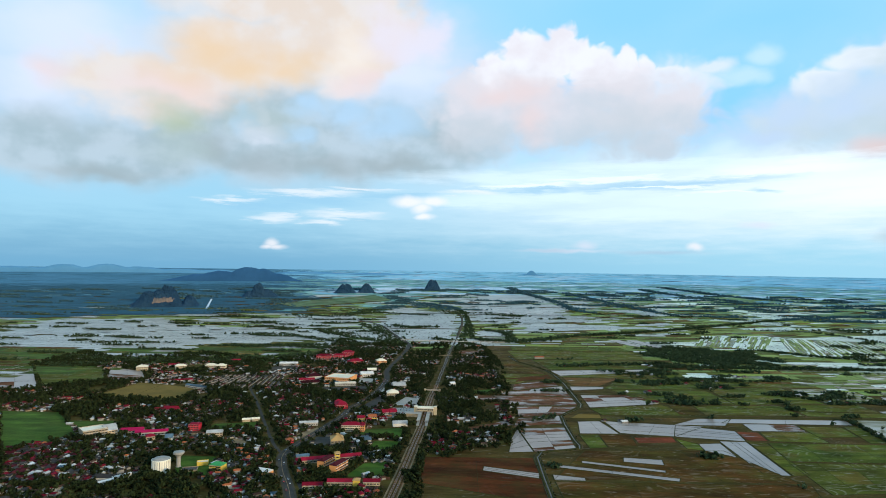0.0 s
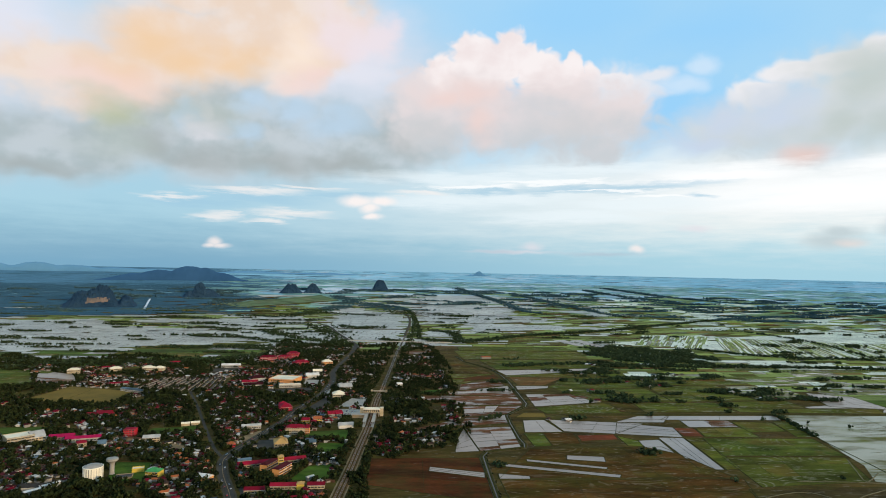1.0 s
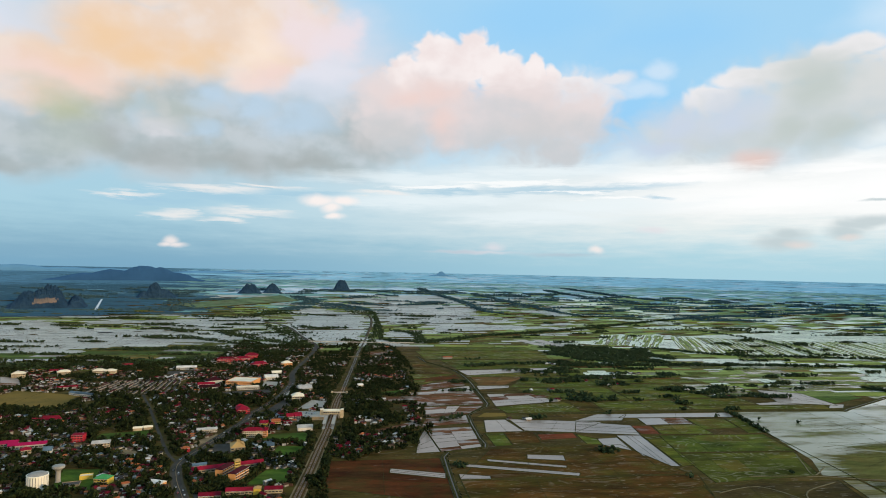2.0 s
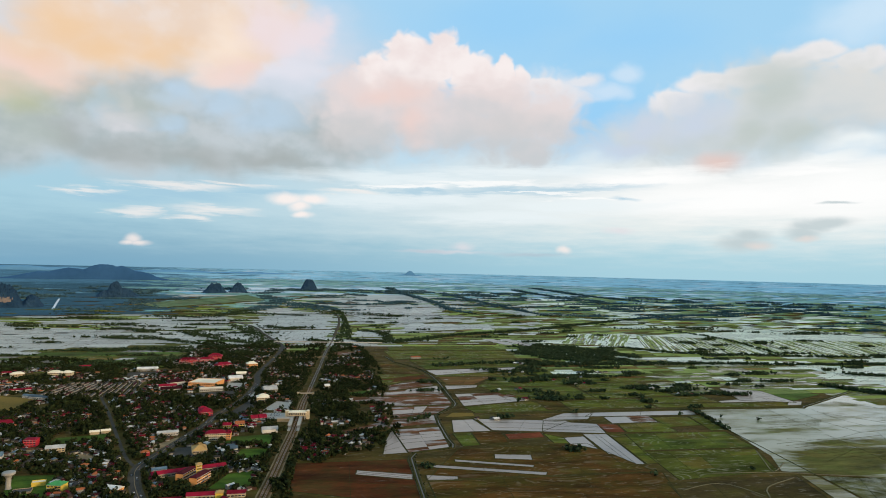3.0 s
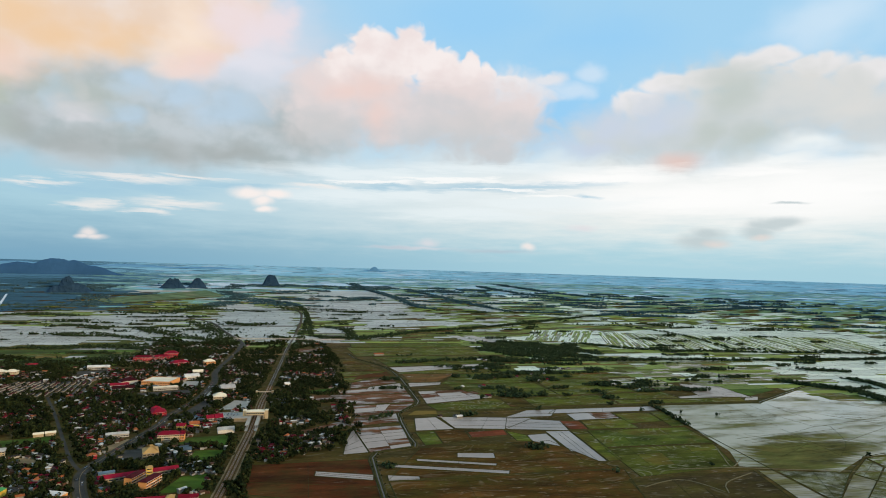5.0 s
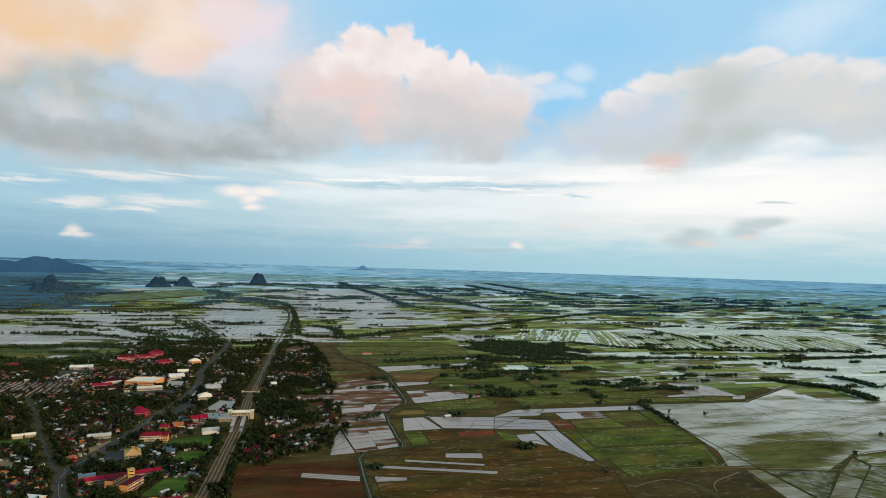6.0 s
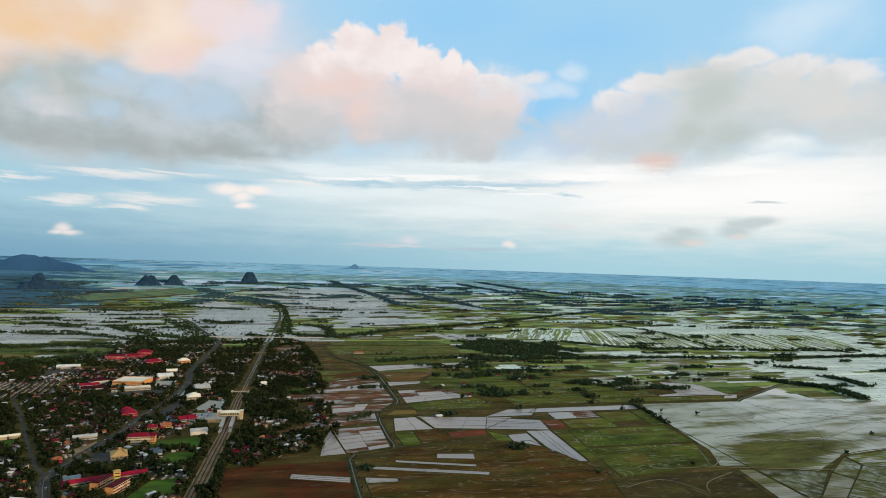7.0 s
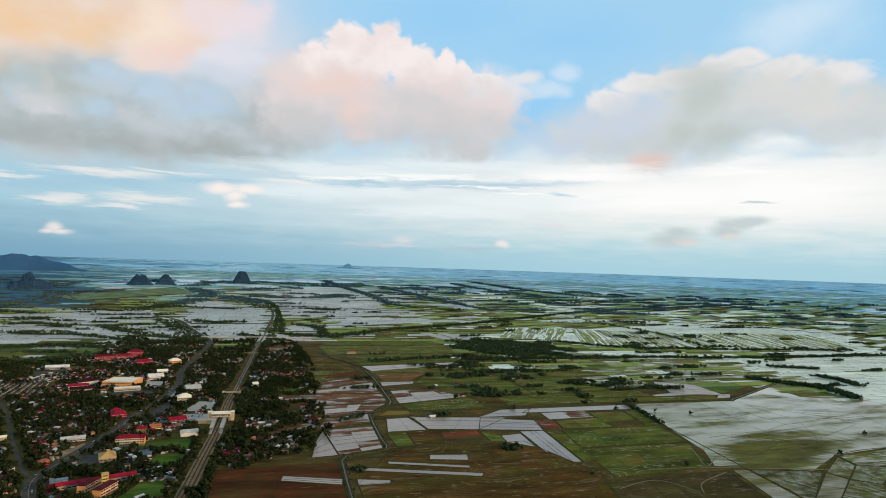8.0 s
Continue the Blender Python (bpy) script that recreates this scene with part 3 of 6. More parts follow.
ROOFS = {
    "red": material("red_roof", (0.23, 0.008, 0.022), (0.12, 0.007, 0.015), 0.7, 0.1, 1.0, spec=0.04, vary=0.4),
    "magenta": material("magenta_red_roof", (0.40, 0.010, 0.075), (0.28, 0.009, 0.05), 0.7, 0.1, 1.0, spec=0.04, vary=0.15),
    "maroon": material("maroon_roof", (0.075, 0.010, 0.014), (0.042, 0.009, 0.011), 0.7, 0.1, 1.0, spec=0.04, vary=0.45),
    "grey": material("grey_roof", (0.065, 0.058, 0.052), (0.034, 0.032, 0.030), 0.7, 0.1, 1.0, spec=0.04, vary=0.5),
    "rust": material("rusty_roof", (0.075, 0.036, 0.021), (0.040, 0.023, 0.015), 0.8, 0.1, 1.0, spec=0.1, vary=0.5),
    "white": material("white_sheet_roof", (0.56, 0.53, 0.48), (0.34, 0.32, 0.29), 0.7, 0.1, 1.0, vary=0.35),
    "blue": material("blue_sheet_roof", (0.09, 0.13, 0.155), (0.05, 0.075, 0.095), 0.6, 0.1, 1.0, spec=0.15, vary=0.4),
    "orange": material("orange_tile_roof", (0.40, 0.10, 0.02), (0.25, 0.065, 0.016), 0.7, 0.1, 1.0, vary=0.3),
    "ochre": material("ochre_roof", (0.48, 0.28, 0.085), (0.36, 0.20, 0.06), 0.7, 0.1, 1.0),
    "green": material("green_roof", (0.05, 0.28, 0.07), (0.035, 0.20, 0.05), 0.6, 0.1, 1.0),
    "cream": material("cream_flat_roof", (0.82, 0.70, 0.50), (0.64, 0.54, 0.38), 0.7, 0.05, 0.6),
}


# ------------------------------------------------------------------ mesh helpers
def mesh_of(name, verts, faces, mat):
    me = bpy.data.meshes.new(name)
    me.from_pydata([tuple(v) for v in verts], [], faces)
    me.materials.append(mat)
    return me


def part(name, me, parent=None, label="", m=None):
    """Links a mesh as one object under a thing or a part."""
    ob = new(name, me)
    if parent is not None:
        ob.parent = parent
    if m is not None:
        ob.matrix_basis = m
    return tagged(ob, label)


def thing(name, label, category, m=None, group="", kind=""):
    ob = new(name)
    if m is not None:
        ob.matrix_basis = m
    return tagged(ob, label, category, group, kind)


def box(v, f, x0, x1, y0, y1, z0, z1):
    """Appends a box to vertex and face lists."""
    n = len(v)
    v += [(x0, y0, z0), (x1, y0, z0), (x1, y1, z0), (x0, y1, z0), (x0, y0, z1), (x1, y0, z1), (x1, y1, z1), (x0, y1, z1)]
    f += [[n + i for i in q] for q in ((3, 2, 1, 0), (4, 5, 6, 7), (0, 1, 5, 4), (1, 2, 6, 5), (2, 3, 7, 6), (3, 0, 4, 7))]


def box_mesh(name, x0, x1, y0, y1, z0, z1, mat):
    v, f = [], []
    box(v, f, x0, x1, y0, y1, z0, z1)
    return mesh_of(name, v, f, mat)


def lathe(name, profile, mat, n=24):
    """A turned body from radius, height pairs, closed at the top."""
    v, f = [], []
    for r, z in profile:
        v += [(r * math.cos(6.28318 * k / n), r * math.sin(6.28318 * k / n), z) for k in range(n)]
    for i in range(len(profile) - 1):
        f += [(i * n + k, i * n + (k + 1) % n, (i + 1) * n + (k + 1) % n, (i + 1) * n + k) for k in range(n)]
    f.append(tuple(range((len(profile) - 1) * n, len(profile) * n)))
    return mesh_of(name, v, f, mat)


def smooth_line(pts, step):
    """Points every step units along a Catmull-Rom curve through pts."""
    p = [Vector(q).to_2d() for q in pts]
    p = [2 * p[0] - p[1]] + p + [2 * p[-1] - p[-2]]
    out = []
    for i in range(1, len(p) - 2):
        n = max(1, int((p[i + 1] - p[i]).length / step))
        for k in range(n):
            t = k / n
            out.append(0.5 * (2 * p[i] + (p[i + 1] - p[i - 1]) * t + (2 * p[i - 1] - 5 * p[i] + 4 * p[i + 1] - p[i + 2]) * t * t + (3 * p[i] - p[i - 1] - 3 * p[i + 1] + p[i + 2]) * t ** 3))
    return out + [p[-2]]


def ribbon(name, line, half, z0, z1, mat, offset=0.0, slope=0.0):
    """A raised strip along a line of the plan, its widths in metres: flat top, sides down to z0."""
    v, f = [], []
    for i, q in enumerate(line):
        d = (line[min(i + 1, len(line) - 1)] - line[max(i - 1, 0)]).normalized()
        nrm = Vector((d.y, -d.x))
        for s, z in ((-half - slope, z0), (-half, z1), (half, z1), (half + slope, z0)):
            c = q + nrm * ((s + offset) / S)
            v.append(far(c.x, c.y, z))
        if i:
            a, b = 4 * (i - 1), 4 * i
            f += [(a + k, a + k + 1, b + k + 1, b + k) for k in range(3)]
    return mesh_of(name, v, f, mat)


# ------------------------------------------------------------------ ground
def disc(name, ds, mat, label):
    """The plain between the distances ds, in metres."""
    n = 300
    v, f = [], []
    for d in ds:
        v += [far(*polar(360 * k / n, d / S)) for k in range(n)]
    for i in range(len(ds) - 1):
        a, b = i * n, (i + 1) * n
        f += [(a + k, a + (k + 1) % n, b + (k + 1) % n, b + k) for k in range(n)]
    if ds[0] < 1.5:
        f.append(tuple(range(n)))
    me = mesh_of(name, v, f, mat)
    for p in me.polygons:
        p.use_smooth = True
        if p.normal.z < 0:
            p.flip()
    return tagged(new(name, me), label, "ground", kind="structure")


far_rings = [5600.0]
while far_rings[-1] < 38000:
    far_rings.append(far_rings[-1] * 1.03)
near_rings = [1.0] + [200.0 * i for i in range(1, 19)]
while near_rings[-1] < 5500:
    near_rings.append(near_rings[-1] * 1.02)
disc("ground", near_rings[:-1] + [5600.0], M["ground"], "flat green and brown rice plain")
disc("backdrop", far_rings, M["distance"], "distance of the plain up to the horizon, haze in its blue green colour")

# lines of the plan
RAIL = [(-62, 250), (-47, 420), (-38, 524), (-32, 592), (-27, 659), (-21, 734), (-17, 805), (-13, 893), (-8, 952), (-1, 1057), (10, 1215), (22, 1400), (36, 1560), (53, 1798), (74, 2130), (72, 2466), (0, 2801), (-77, 2996), (-179, 3306), (-323, 3925)]
HIGHWAY = [(-70, 380), (-108, 470), (-127, 529), (-146, 581), (-156, 625), (-149, 665), (-140, 704), (-130, 748), (-122, 787), (-118, 832), (-108, 868), (-97, 923), (-90, 1003), (-90, 1058), (-96, 1119), (-91, 1214), (-84, 1296), (-76, 1428), (-78, 1518), (-108, 1640), (-144, 1783), (-182, 1954), (-239, 2084), (-290, 2160)]
SIDE = [(-155, 622), (-175, 659), (-204, 732), (-235, 813), (-258, 872), (-290, 950)]
CANAL = [(93, 380), (94, 515), (96, 567), (99, 625), (106, 641), (127, 648), (148, 655), (151, 668), (150, 691), (153, 756), (157, 800), (192, 848), (198, 868), (201, 933), (205, 1037), (203, 1109), (197, 1154), (179, 1204), (156, 1257), (147, 1331)]
CANAL_R = [(235, 801), (302, 801), (521, 802), (690, 797), (712, 803), (889, 900)]


def strip(name, label, cat, line, half, z0, z1, mat, **kw):
    return tagged(new(name, ribbon(name, line, half, z0, z1, mat, **kw)), label, cat, kind="structure")


rail_line = smooth_line(RAIL, 12)
highway_line = smooth_line(HIGHWAY, 10)
side_line = smooth_line(SIDE, 10)
canal_line = [Vector(a).lerp(Vector(b), k / 4) for a, b in zip(CANAL, CANAL[1:]) for k in range(4)] + [Vector(CANAL[-1])]
cross_line = smooth_line(CANAL_R, 10)
strip("railway_bed", "brown ballast bed of a double railway line", "railway", [p for p in rail_line if p.y < 1010], 5.2, 0, 0.7, M["ballast"], slope=1.2)
strip("railway_bed", "grey brown ballast bed of the railway", "railway", [p for p in rail_line if 990 < p.y < 1720], 3.0, 0, 0.7, M["grey_ballast"], slope=0.8)
strip("railway_bed", "brown ballast bed of the railway on a bank", "railway", [p for p in rail_line if p.y > 1705], 3.0, 0, 3.4, M["grey_ballast"], slope=3.0)
# dark raised strips added for the dark gaps between and beside the tracks
for k in (-5.0, 0.0, 5.0):
    strip("rail_drain", "dark strip along a gap of the railway bed", "drain", [p for p in rail_line if p.y < 1000], 0.45, 0.6, 0.78, M["bund"], offset=k)
for k in (-3.1, -1.7, 1.7, 3.1):
    strip("rail", "worn steel railway rail on ballast", "rail", rail_line[:130], 0.16, 0.65, 0.95, M["steel"], offset=k)
for k in (-7.6, 7.6):
    strip("service_track", "pale gravel track beside the railway", "track", [p for p in rail_line if p.y < 960], 0.8, 0, 0.25, M["dirt"], offset=k, slope=0.2)
strip("highway", "grey asphalt main road through the town", "road", [p for p in highway_line if p.y < 1415], 4.9, 0, 0.16, M["asphalt"])
strip("highway", "grey asphalt main road on a low bank", "road", [p for p in highway_line if p.y > 1400], 5.4, 0, 1.3, M["asphalt"], slope=2.5)
for k in (-6.2, 6.2):
    strip("verge", "pale dusty verge of the main road", "verge", highway_line[:75], 1.0, 0, 0.2, M["grey_ballast"], offset=k, slope=0.2)
strip("service_road", "narrow service road beside the main road", "road", highway_line[6:30], 2.4, 0, 0.14, M["asphalt"], offset=14)
strip("median", "pale central reserve of the main road", "median", highway_line[:60], 0.35, 0.1, 0.4, M["dirt"])
strip("side_road", "grey asphalt side road", "road", side_line, 2.3, 0, 0.14, M["asphalt"])
strip("cross_road", "raised road crossing over the railway", "road", smooth_line([(-84, 1322), (-31, 1326), (24, 1328), (60, 1330)], 10), 4.0, 0, 1.6, M["dirt"], slope=3.0)


def viaduct():
    """A slender road bridge over the railway and the flood: deck, two parapets and its piers."""
    line = smooth_line([(-100, 1566), (-48, 1556), (30, 1546), (90, 1540), (160, 1540)], 10)
    ob = thing("road_bridge", "long slender pale concrete road bridge over the railway", "bridge")
    part("deck", ribbon("deck", line, 3.4, 6.2, 7.0, M["concrete"]), ob)
    for k in (-3.6, 3.6):
        part("parapet", ribbon("parapet", line, 0.15, 6.2, 8.0, M["wall_white"], offset=k), ob)
    pier = box_mesh("pier", -0.9, 0.9, -0.5, 0.5, -0.2, 6.25, M["concrete"])
    for p in line[1:-1:2]:
        if abs(p.x - 37) > 9:
            x, y, z = far(p.x, p.y)
            part("pier", pier, ob, m=pose(x, y, z))
    return line


bridge_line = viaduct()
strip("town_road", "narrow town road", "road", smooth_line([(-149, 665), (-125, 672), (-100, 680), (-60, 684)], 8), 2.6, 0, 0.13, M["asphalt"])
strip("canal_water", "narrow irrigation canal filled with grey water", "canal", canal_line, 1.1, 0, 0.2, M["canal"])
strip("canal_water", "straight irrigation canal filled with grey water", "canal", cross_line, 1.4, 0, 0.2, M["canal"])
for k in (-3.4, 3.4):
    strip("canal_bank", "grassy bank along the irrigation canal", "bank", canal_line, 1.0, 0, 1.0, M["bund"], offset=k * 0.7, slope=0.6)
    strip("canal_bank", "grassy bank along the straight canal", "bank", cross_line, 1.3, 0, 1.0, M["bund"], offset=k, slope=1.0)
for k in (-4.1, 4.1):
    strip("canal_road", "pale dirt track beside the canal", "track", canal_line[:80], 0.4, 0, 0.2, M["grey_ballast"], offset=k, slope=0.2)


# ------------------------------------------------------------------ paddies
def inside(x, y, quad):
    """Mask of the points inside a quad of the plan."""
    c = [(q[0], q[1]) for q in quad]
    s = [(c[(i + 1) % 4][0] - c[i][0]) * (y - c[i][1]) - (c[(i + 1) % 4][1] - c[i][1]) * (x - c[i][0]) for i in range(4)]
    return ((s[0] > 0) & (s[1] > 0) & (s[2] > 0) & (s[3] > 0)) | ((s[0] < 0) & (s[1] < 0) & (s[2] < 0) & (s[3] < 0))


CLEAR = []           # quads that trees and houses leave free
WORDS = {"puddled": "half flooded green paddy", "orange_earth": "dry orange brown field", "soil": "dark wet ploughed field with curved furrows", "contour": "olive paddy with fine curved bund lines", "hatched": "flooded paddy with close rows of rice stubble", "mud": "yellow olive mud flat under shallow water", "water": "flooded rice paddy with still grey water", "shallow": "shallow muddy reddish flooded paddy", "green": "green young rice paddy", "lush": "bright green rice paddy", "stubble": "olive rice stubble field with thin puddles", "wet_green": "green paddy broken by thin puddles", "brown": "brown ploughed field", "red_earth": "red muddy field", "ochre": "dry ochre grass field"}


def field(kind, corners, n=1, m=1, label="", z=0.14, mixed=0.2, edge=0.5):
    """A paddy of four corners in n by m plots with bunds between them."""
    ob = thing("paddy_field", label or WORDS[kind], "field", kind="structure", group="rice fields")
    CLEAR.append(corners)
    a, b, c, d = [Vector(p) for p in corners]

    def at(u, w):
        return a.lerp(b, u).lerp(d.lerp(c, u), w)

    rnd = random.Random(int(a.x * 7 + a.y))
    us = [0] + [(i + rnd.uniform(-0.25, 0.25)) / n for i in range(1, n)] + [1]
    ws = [0] + [(i + rnd.uniform(-0.25, 0.25)) / m for i in range(1, m)] + [1]
    for i in range(n):
        for j in range(m):
            q = [at(us[i], ws[j]), at(us[i + 1], ws[j]), at(us[i + 1], ws[j + 1]), at(us[i], ws[j + 1])]
            zz = z + rnd.uniform(0, 0.03)
            v = [far(p.x, p.y, zz) for p in q] + [far(p.x, p.y, -0.2) for p in q]
            f = [(0, 1, 2, 3), (0, 4, 5, 1), (1, 5, 6, 2), (2, 6, 7, 3), (3, 7, 4, 0)]
            mk = kind
            if rnd.random() < mixed:
                mk = {"water": "shallow", "shallow": "water", "green": "wet_green", "brown": "stubble", "contour": "wet_green"}.get(kind, kind)
            part("plot", mesh_of("plot", v, f, M[mk]), ob)
    v, f = [], []

    def bund(p, q, w):
        d_ = (q - p).normalized()
        nn = Vector((d_.y, -d_.x)) * (w / S)
        k = len(v)
        h = z + 0.12 + 0.3 * w + rnd.uniform(0, 0.06)
        for c_ in (p, q):
            for s, zz in ((-1.5, 0), (-0.7, h), (0.7, h), (1.5, 0)):
                v.append(far(*(c_ + nn * s), zz))
        for t in range(3):
            f.append((k + t, k + t + 1, k + 5 + t, k + 4 + t))

    for u in us:
        bund(at(u, 0), at(u, 1), edge if u in (0, 1) else 0.17)
    for w in ws:
        bund(at(0, w), at(1, w), edge if w in (0, 1) else 0.17)
    part("bund", mesh_of("bund", v, f, M["bund"]), ob, "low grassy earth bund")
    return ob


# fields beside the canal, town side
field("brown", [(-18, 548), (92, 500), (94, 622), (-14, 622)], 2, 2, mixed=0.0)
field("water", [(41, 582), (91, 562), (93, 576), (43, 594)], 1, 3, z=0.34, mixed=0)
field("water", [(72, 640), (98, 643), (92, 735), (80, 690)], 1, 4, mixed=0.1)
field("water", [(99, 643), (145, 658), (150, 742), (93, 736)], 2, 6, mixed=0.35)
field("shallow", [(88, 742), (152, 760), (158, 802), (100, 786)], 2, 2)
field("water", [(101, 789), (158, 806), (190, 856), (104, 850)], 3, 3, mixed=0.55)
field("shallow", [(100, 856), (192, 862), (194, 917), (78, 922)], 3, 2)
field("water", [(80, 926), (194, 920), (196, 1000), (110, 955)], 3, 3, mixed=0.6)
field("wet_green", [(110, 1010), (130, 1020), (190, 1110), (110, 1110)], 2, 2)
field("stubble", [(124, 1114), (190, 1114), (152, 1235), (124, 1235)], 1, 2)
field("green", [(-70, 1400), (-20, 1405), (-15, 1470), (-60, 1460)], 1, 1)
field("shallow", [(40, 1360), (86, 1362), (90, 1410), (44, 1408)], 1, 1)
field("wet_green", [(208, 1082), (300, 1080), (400, 1150), (214, 1096)], 2, 1)
field("green", [(260, 985), (420, 985), (420, 1080), (310, 1075)], 3, 3, mixed=0.5)
field("green", [(300, 1080), (420, 1082), (430, 1150), (405, 1150)], 1, 1)
field("green", [(300, 885), (420, 880), (420, 980), (266, 980)], 3, 3, mixed=0.5)
field("green", [(206, 1160), (420, 1185), (420, 1290), (190, 1280)], 2, 2)
field("wet_green", [(160, 1290), (440, 1300), (450, 1420), (152, 1420)], 3, 3)
field("wet_green", [(484, 815), (690, 805), (700, 832), (486, 840)], 3, 1)
field("wet_green", [(486, 842), (598, 842), (598, 888), (488, 880)], 2, 1)
field("shallow", [(18, 724), (80, 770), (92, 750), (26, 711)], 2, 1, mixed=0.4, edge=0.3)
field("shallow", [(52, 884), (100, 876), (76, 920), (53, 922)], 1, 1, mixed=0, edge=0.3)
field("lush", [(53, 935), (100, 955), (95, 975), (50, 955)], 1, 1)
field("shallow", [(112, 960), (192, 1004), (190, 1060), (120, 1010)], 2, 2)
field("brown", [(120, 1030), (195, 1070), (192, 1105), (110, 1060)], 1, 1)
# fields beside the canal, far side
field("stubble", [(104, 470), (304, 466), (332, 553), (104, 555)], 3, 5, mixed=0.3)
field("stubble", [(104, 560), (325, 556), (300, 655), (152, 650)], 3, 5, mixed=0.3)
field("water", [(104, 558), (132, 557), (133, 565), (105, 573)], 1, 1, z=0.4, mixed=0)
field("water", [(115, 593), (216, 558), (220, 566), (114, 602)], 2, 1, z=0.4, mixed=0)
field("water", [(140, 608), (212, 582), (215, 588), (141, 615)], 2, 1, z=0.4, mixed=0)
field("water", [(182, 613), (219, 604), (223, 621), (186, 627)], 1, 1, z=0.4, mixed=0)
field("green", [(160, 658), (180, 662), (182, 713), (160, 712)], 1, 2, mixed=0)
field("stubble", [(181, 662), (214, 668), (219, 714), (183, 713)], 1, 1, mixed=0)
field("red_earth", [(218, 679), (262, 684), (265, 706), (220, 702)], 1, 1)
field("wet_green", [(264, 660), (281, 656), (283, 680), (266, 700)], 1, 1)
field("water", [(162, 716), (208, 717), (200, 775), (172, 772)], 2, 1, mixed=0.5)
field("water", [(210, 720), (268, 708), (322, 755), (205, 776)], 2, 3, mixed=0)
field("ochre", [(165, 788), (207, 790), (209, 810), (181, 812)], 1, 1)
field("wet_green", [(212, 808), (330, 810), (312, 872), (204, 845)], 2, 1, mixed=0)
field("shallow", [(206, 850), (312, 878), (292, 939), (211, 932)], 3, 4, mixed=0.45)
field("stubble", [(316, 815), (350, 812), (345, 880), (320, 870)], 1, 1)
field("water", [(206, 968), (258, 981), (264, 999), (209, 999)], 1, 2, mixed=0)
field("orange_earth", [(214, 1008), (258, 1004), (312, 1078), (214, 1082)], 2, 1, mixed=0)
field("water", [(213, 1098), (412, 1155), (408, 1180), (204, 1150)], 3, 2, mixed=0)
# fields below the cross canal
field("water", [(287, 762), (350, 760), (373, 795), (330, 795)], 1, 2, mixed=0)
field("water", [(352, 774), (514, 770), (520, 795), (372, 795)], 2, 1, mixed=0)
field("shallow", [(372, 736), (436, 738), (440, 770), (376, 770)], 2, 1)
field("water", [(268, 708), (342, 692), (351, 736), (288, 758)], 1, 4, mixed=0)
field("water", [(280, 655), (304, 632), (309, 683), (284, 680)], 1, 1, mixed=0)
field("water", [(304, 580), (328, 578), (341, 690), (312, 692)], 3, 1, mixed=0)
field("wet_green", [(330, 578), (346, 580), (362, 686), (343, 690)], 1, 2)
field("red_earth", [(345, 696), (368, 694), (376, 734), (350, 734)], 1, 1)
field("wet_green", [(370, 694), (434, 690), (438, 734), (378, 734)], 2, 1)
field("green", [(436, 712), (484, 716), (492, 758), (441, 762)], 1, 1, mixed=0)
field("green", [(350, 622), (484, 618), (494, 684), (364, 688)], 3, 2, mixed=0.15)
field("contour", [(336, 530), (450, 541), (480, 614), (348, 618)], 4, 3, mixed=0.3)
field("soil", [(298, 430), (430, 440), (457, 527), (320, 525)], 4, 3)
field("wet_green", [(480, 690), (500, 692), (518, 766), (496, 762)], 1, 1)
# wide flood: one sheet of water with faint bunds standing out of it
FLOOD = [(506, 692), (490, 633), (479, 587), (453, 541), (492, 528), (540, 508), (612, 545), (700, 556), (1150, 556), (1300, 890), (900, 890), (880, 890), (697, 793), (528, 797)]
tagged(new("flood", mesh_of("flood", [far(x, y, 0.2) for x, y in FLOOD], [tuple(range(len(FLOOD)))], M["flood"])), "wide sheet of still grey flood water with muddy streaks", "water", kind="structure")
CLEAR += [[(491, 612), (700, 556), (1300, 890), (528, 797)], [(506, 692), (491, 612), (697, 793), (528, 797)]]


def thin_bund(*pts):
    strip("bund", "thin bund standing out of the flood", "bund", smooth_line(pts, 12), 0.2, 0, 0.36, M["bund"], slope=0.2)


for pts in (((673, 784), (664, 718), (667, 662)), ((613, 659), (604, 605), (591, 553)), ((667, 662), (688, 665), (823, 696)), ((741, 707), (765, 685), (784, 704)), ((646, 598), (762, 645)), ((705, 762), (776, 657)),
            ((756, 877), (858, 725)), ((638, 792), (626, 722), (620, 672)), ((707, 786), (698, 730), (703, 690)), ((591, 553), (646, 598), (690, 660)), ((548, 646), (604, 640), (667, 662)), ((510, 690), (600, 700), (663, 718)),
            ((823, 696), (800, 640), (762, 580)), ((858, 725), (900, 800), (935, 870)), ((560, 620), (640, 640), (700, 650)), ((776, 657), (830, 650), (905, 700)), ((690, 590), (760, 600), (850, 640)), ((520, 560), (560, 580), (604, 605))):
    thin_bund(*pts)
# low ridges in rows, half under water
for k in range(9):
    thin_bund((742 + 3 * k, 742 - 9.5 * k), (800 + 4 * k, 730 - 7 * k))
for k in range(7):
    thin_bund((572 + 4 * k, 702 + 8 * k), (640 + 5 * k, 698 + 4.5 * k))
for k in range(10):
    thin_bund((520 + 5 * k, 628 - 8 * k), (596 + 2 * k, 640 - 8.5 * k))
field("puddled", [(604, 512), (612, 541), (700, 552), (640, 503)], 3, 1, edge=0.2)
field("mud", [(462, 527), (477, 524), (466, 450), (440, 452)], 1, 2, mixed=0, edge=0.2, label="pale strip of wet mud between paddies")
field("hatched", [(480, 523), (549, 505), (479, 450), (469, 450)], 2, 1, edge=0.2, mixed=0)
field("mud", [(549, 501), (554, 481), (502, 445), (480, 450)], 1, 2, mixed=0, edge=0.3, label="smooth grey flooded plot beside a ditch")
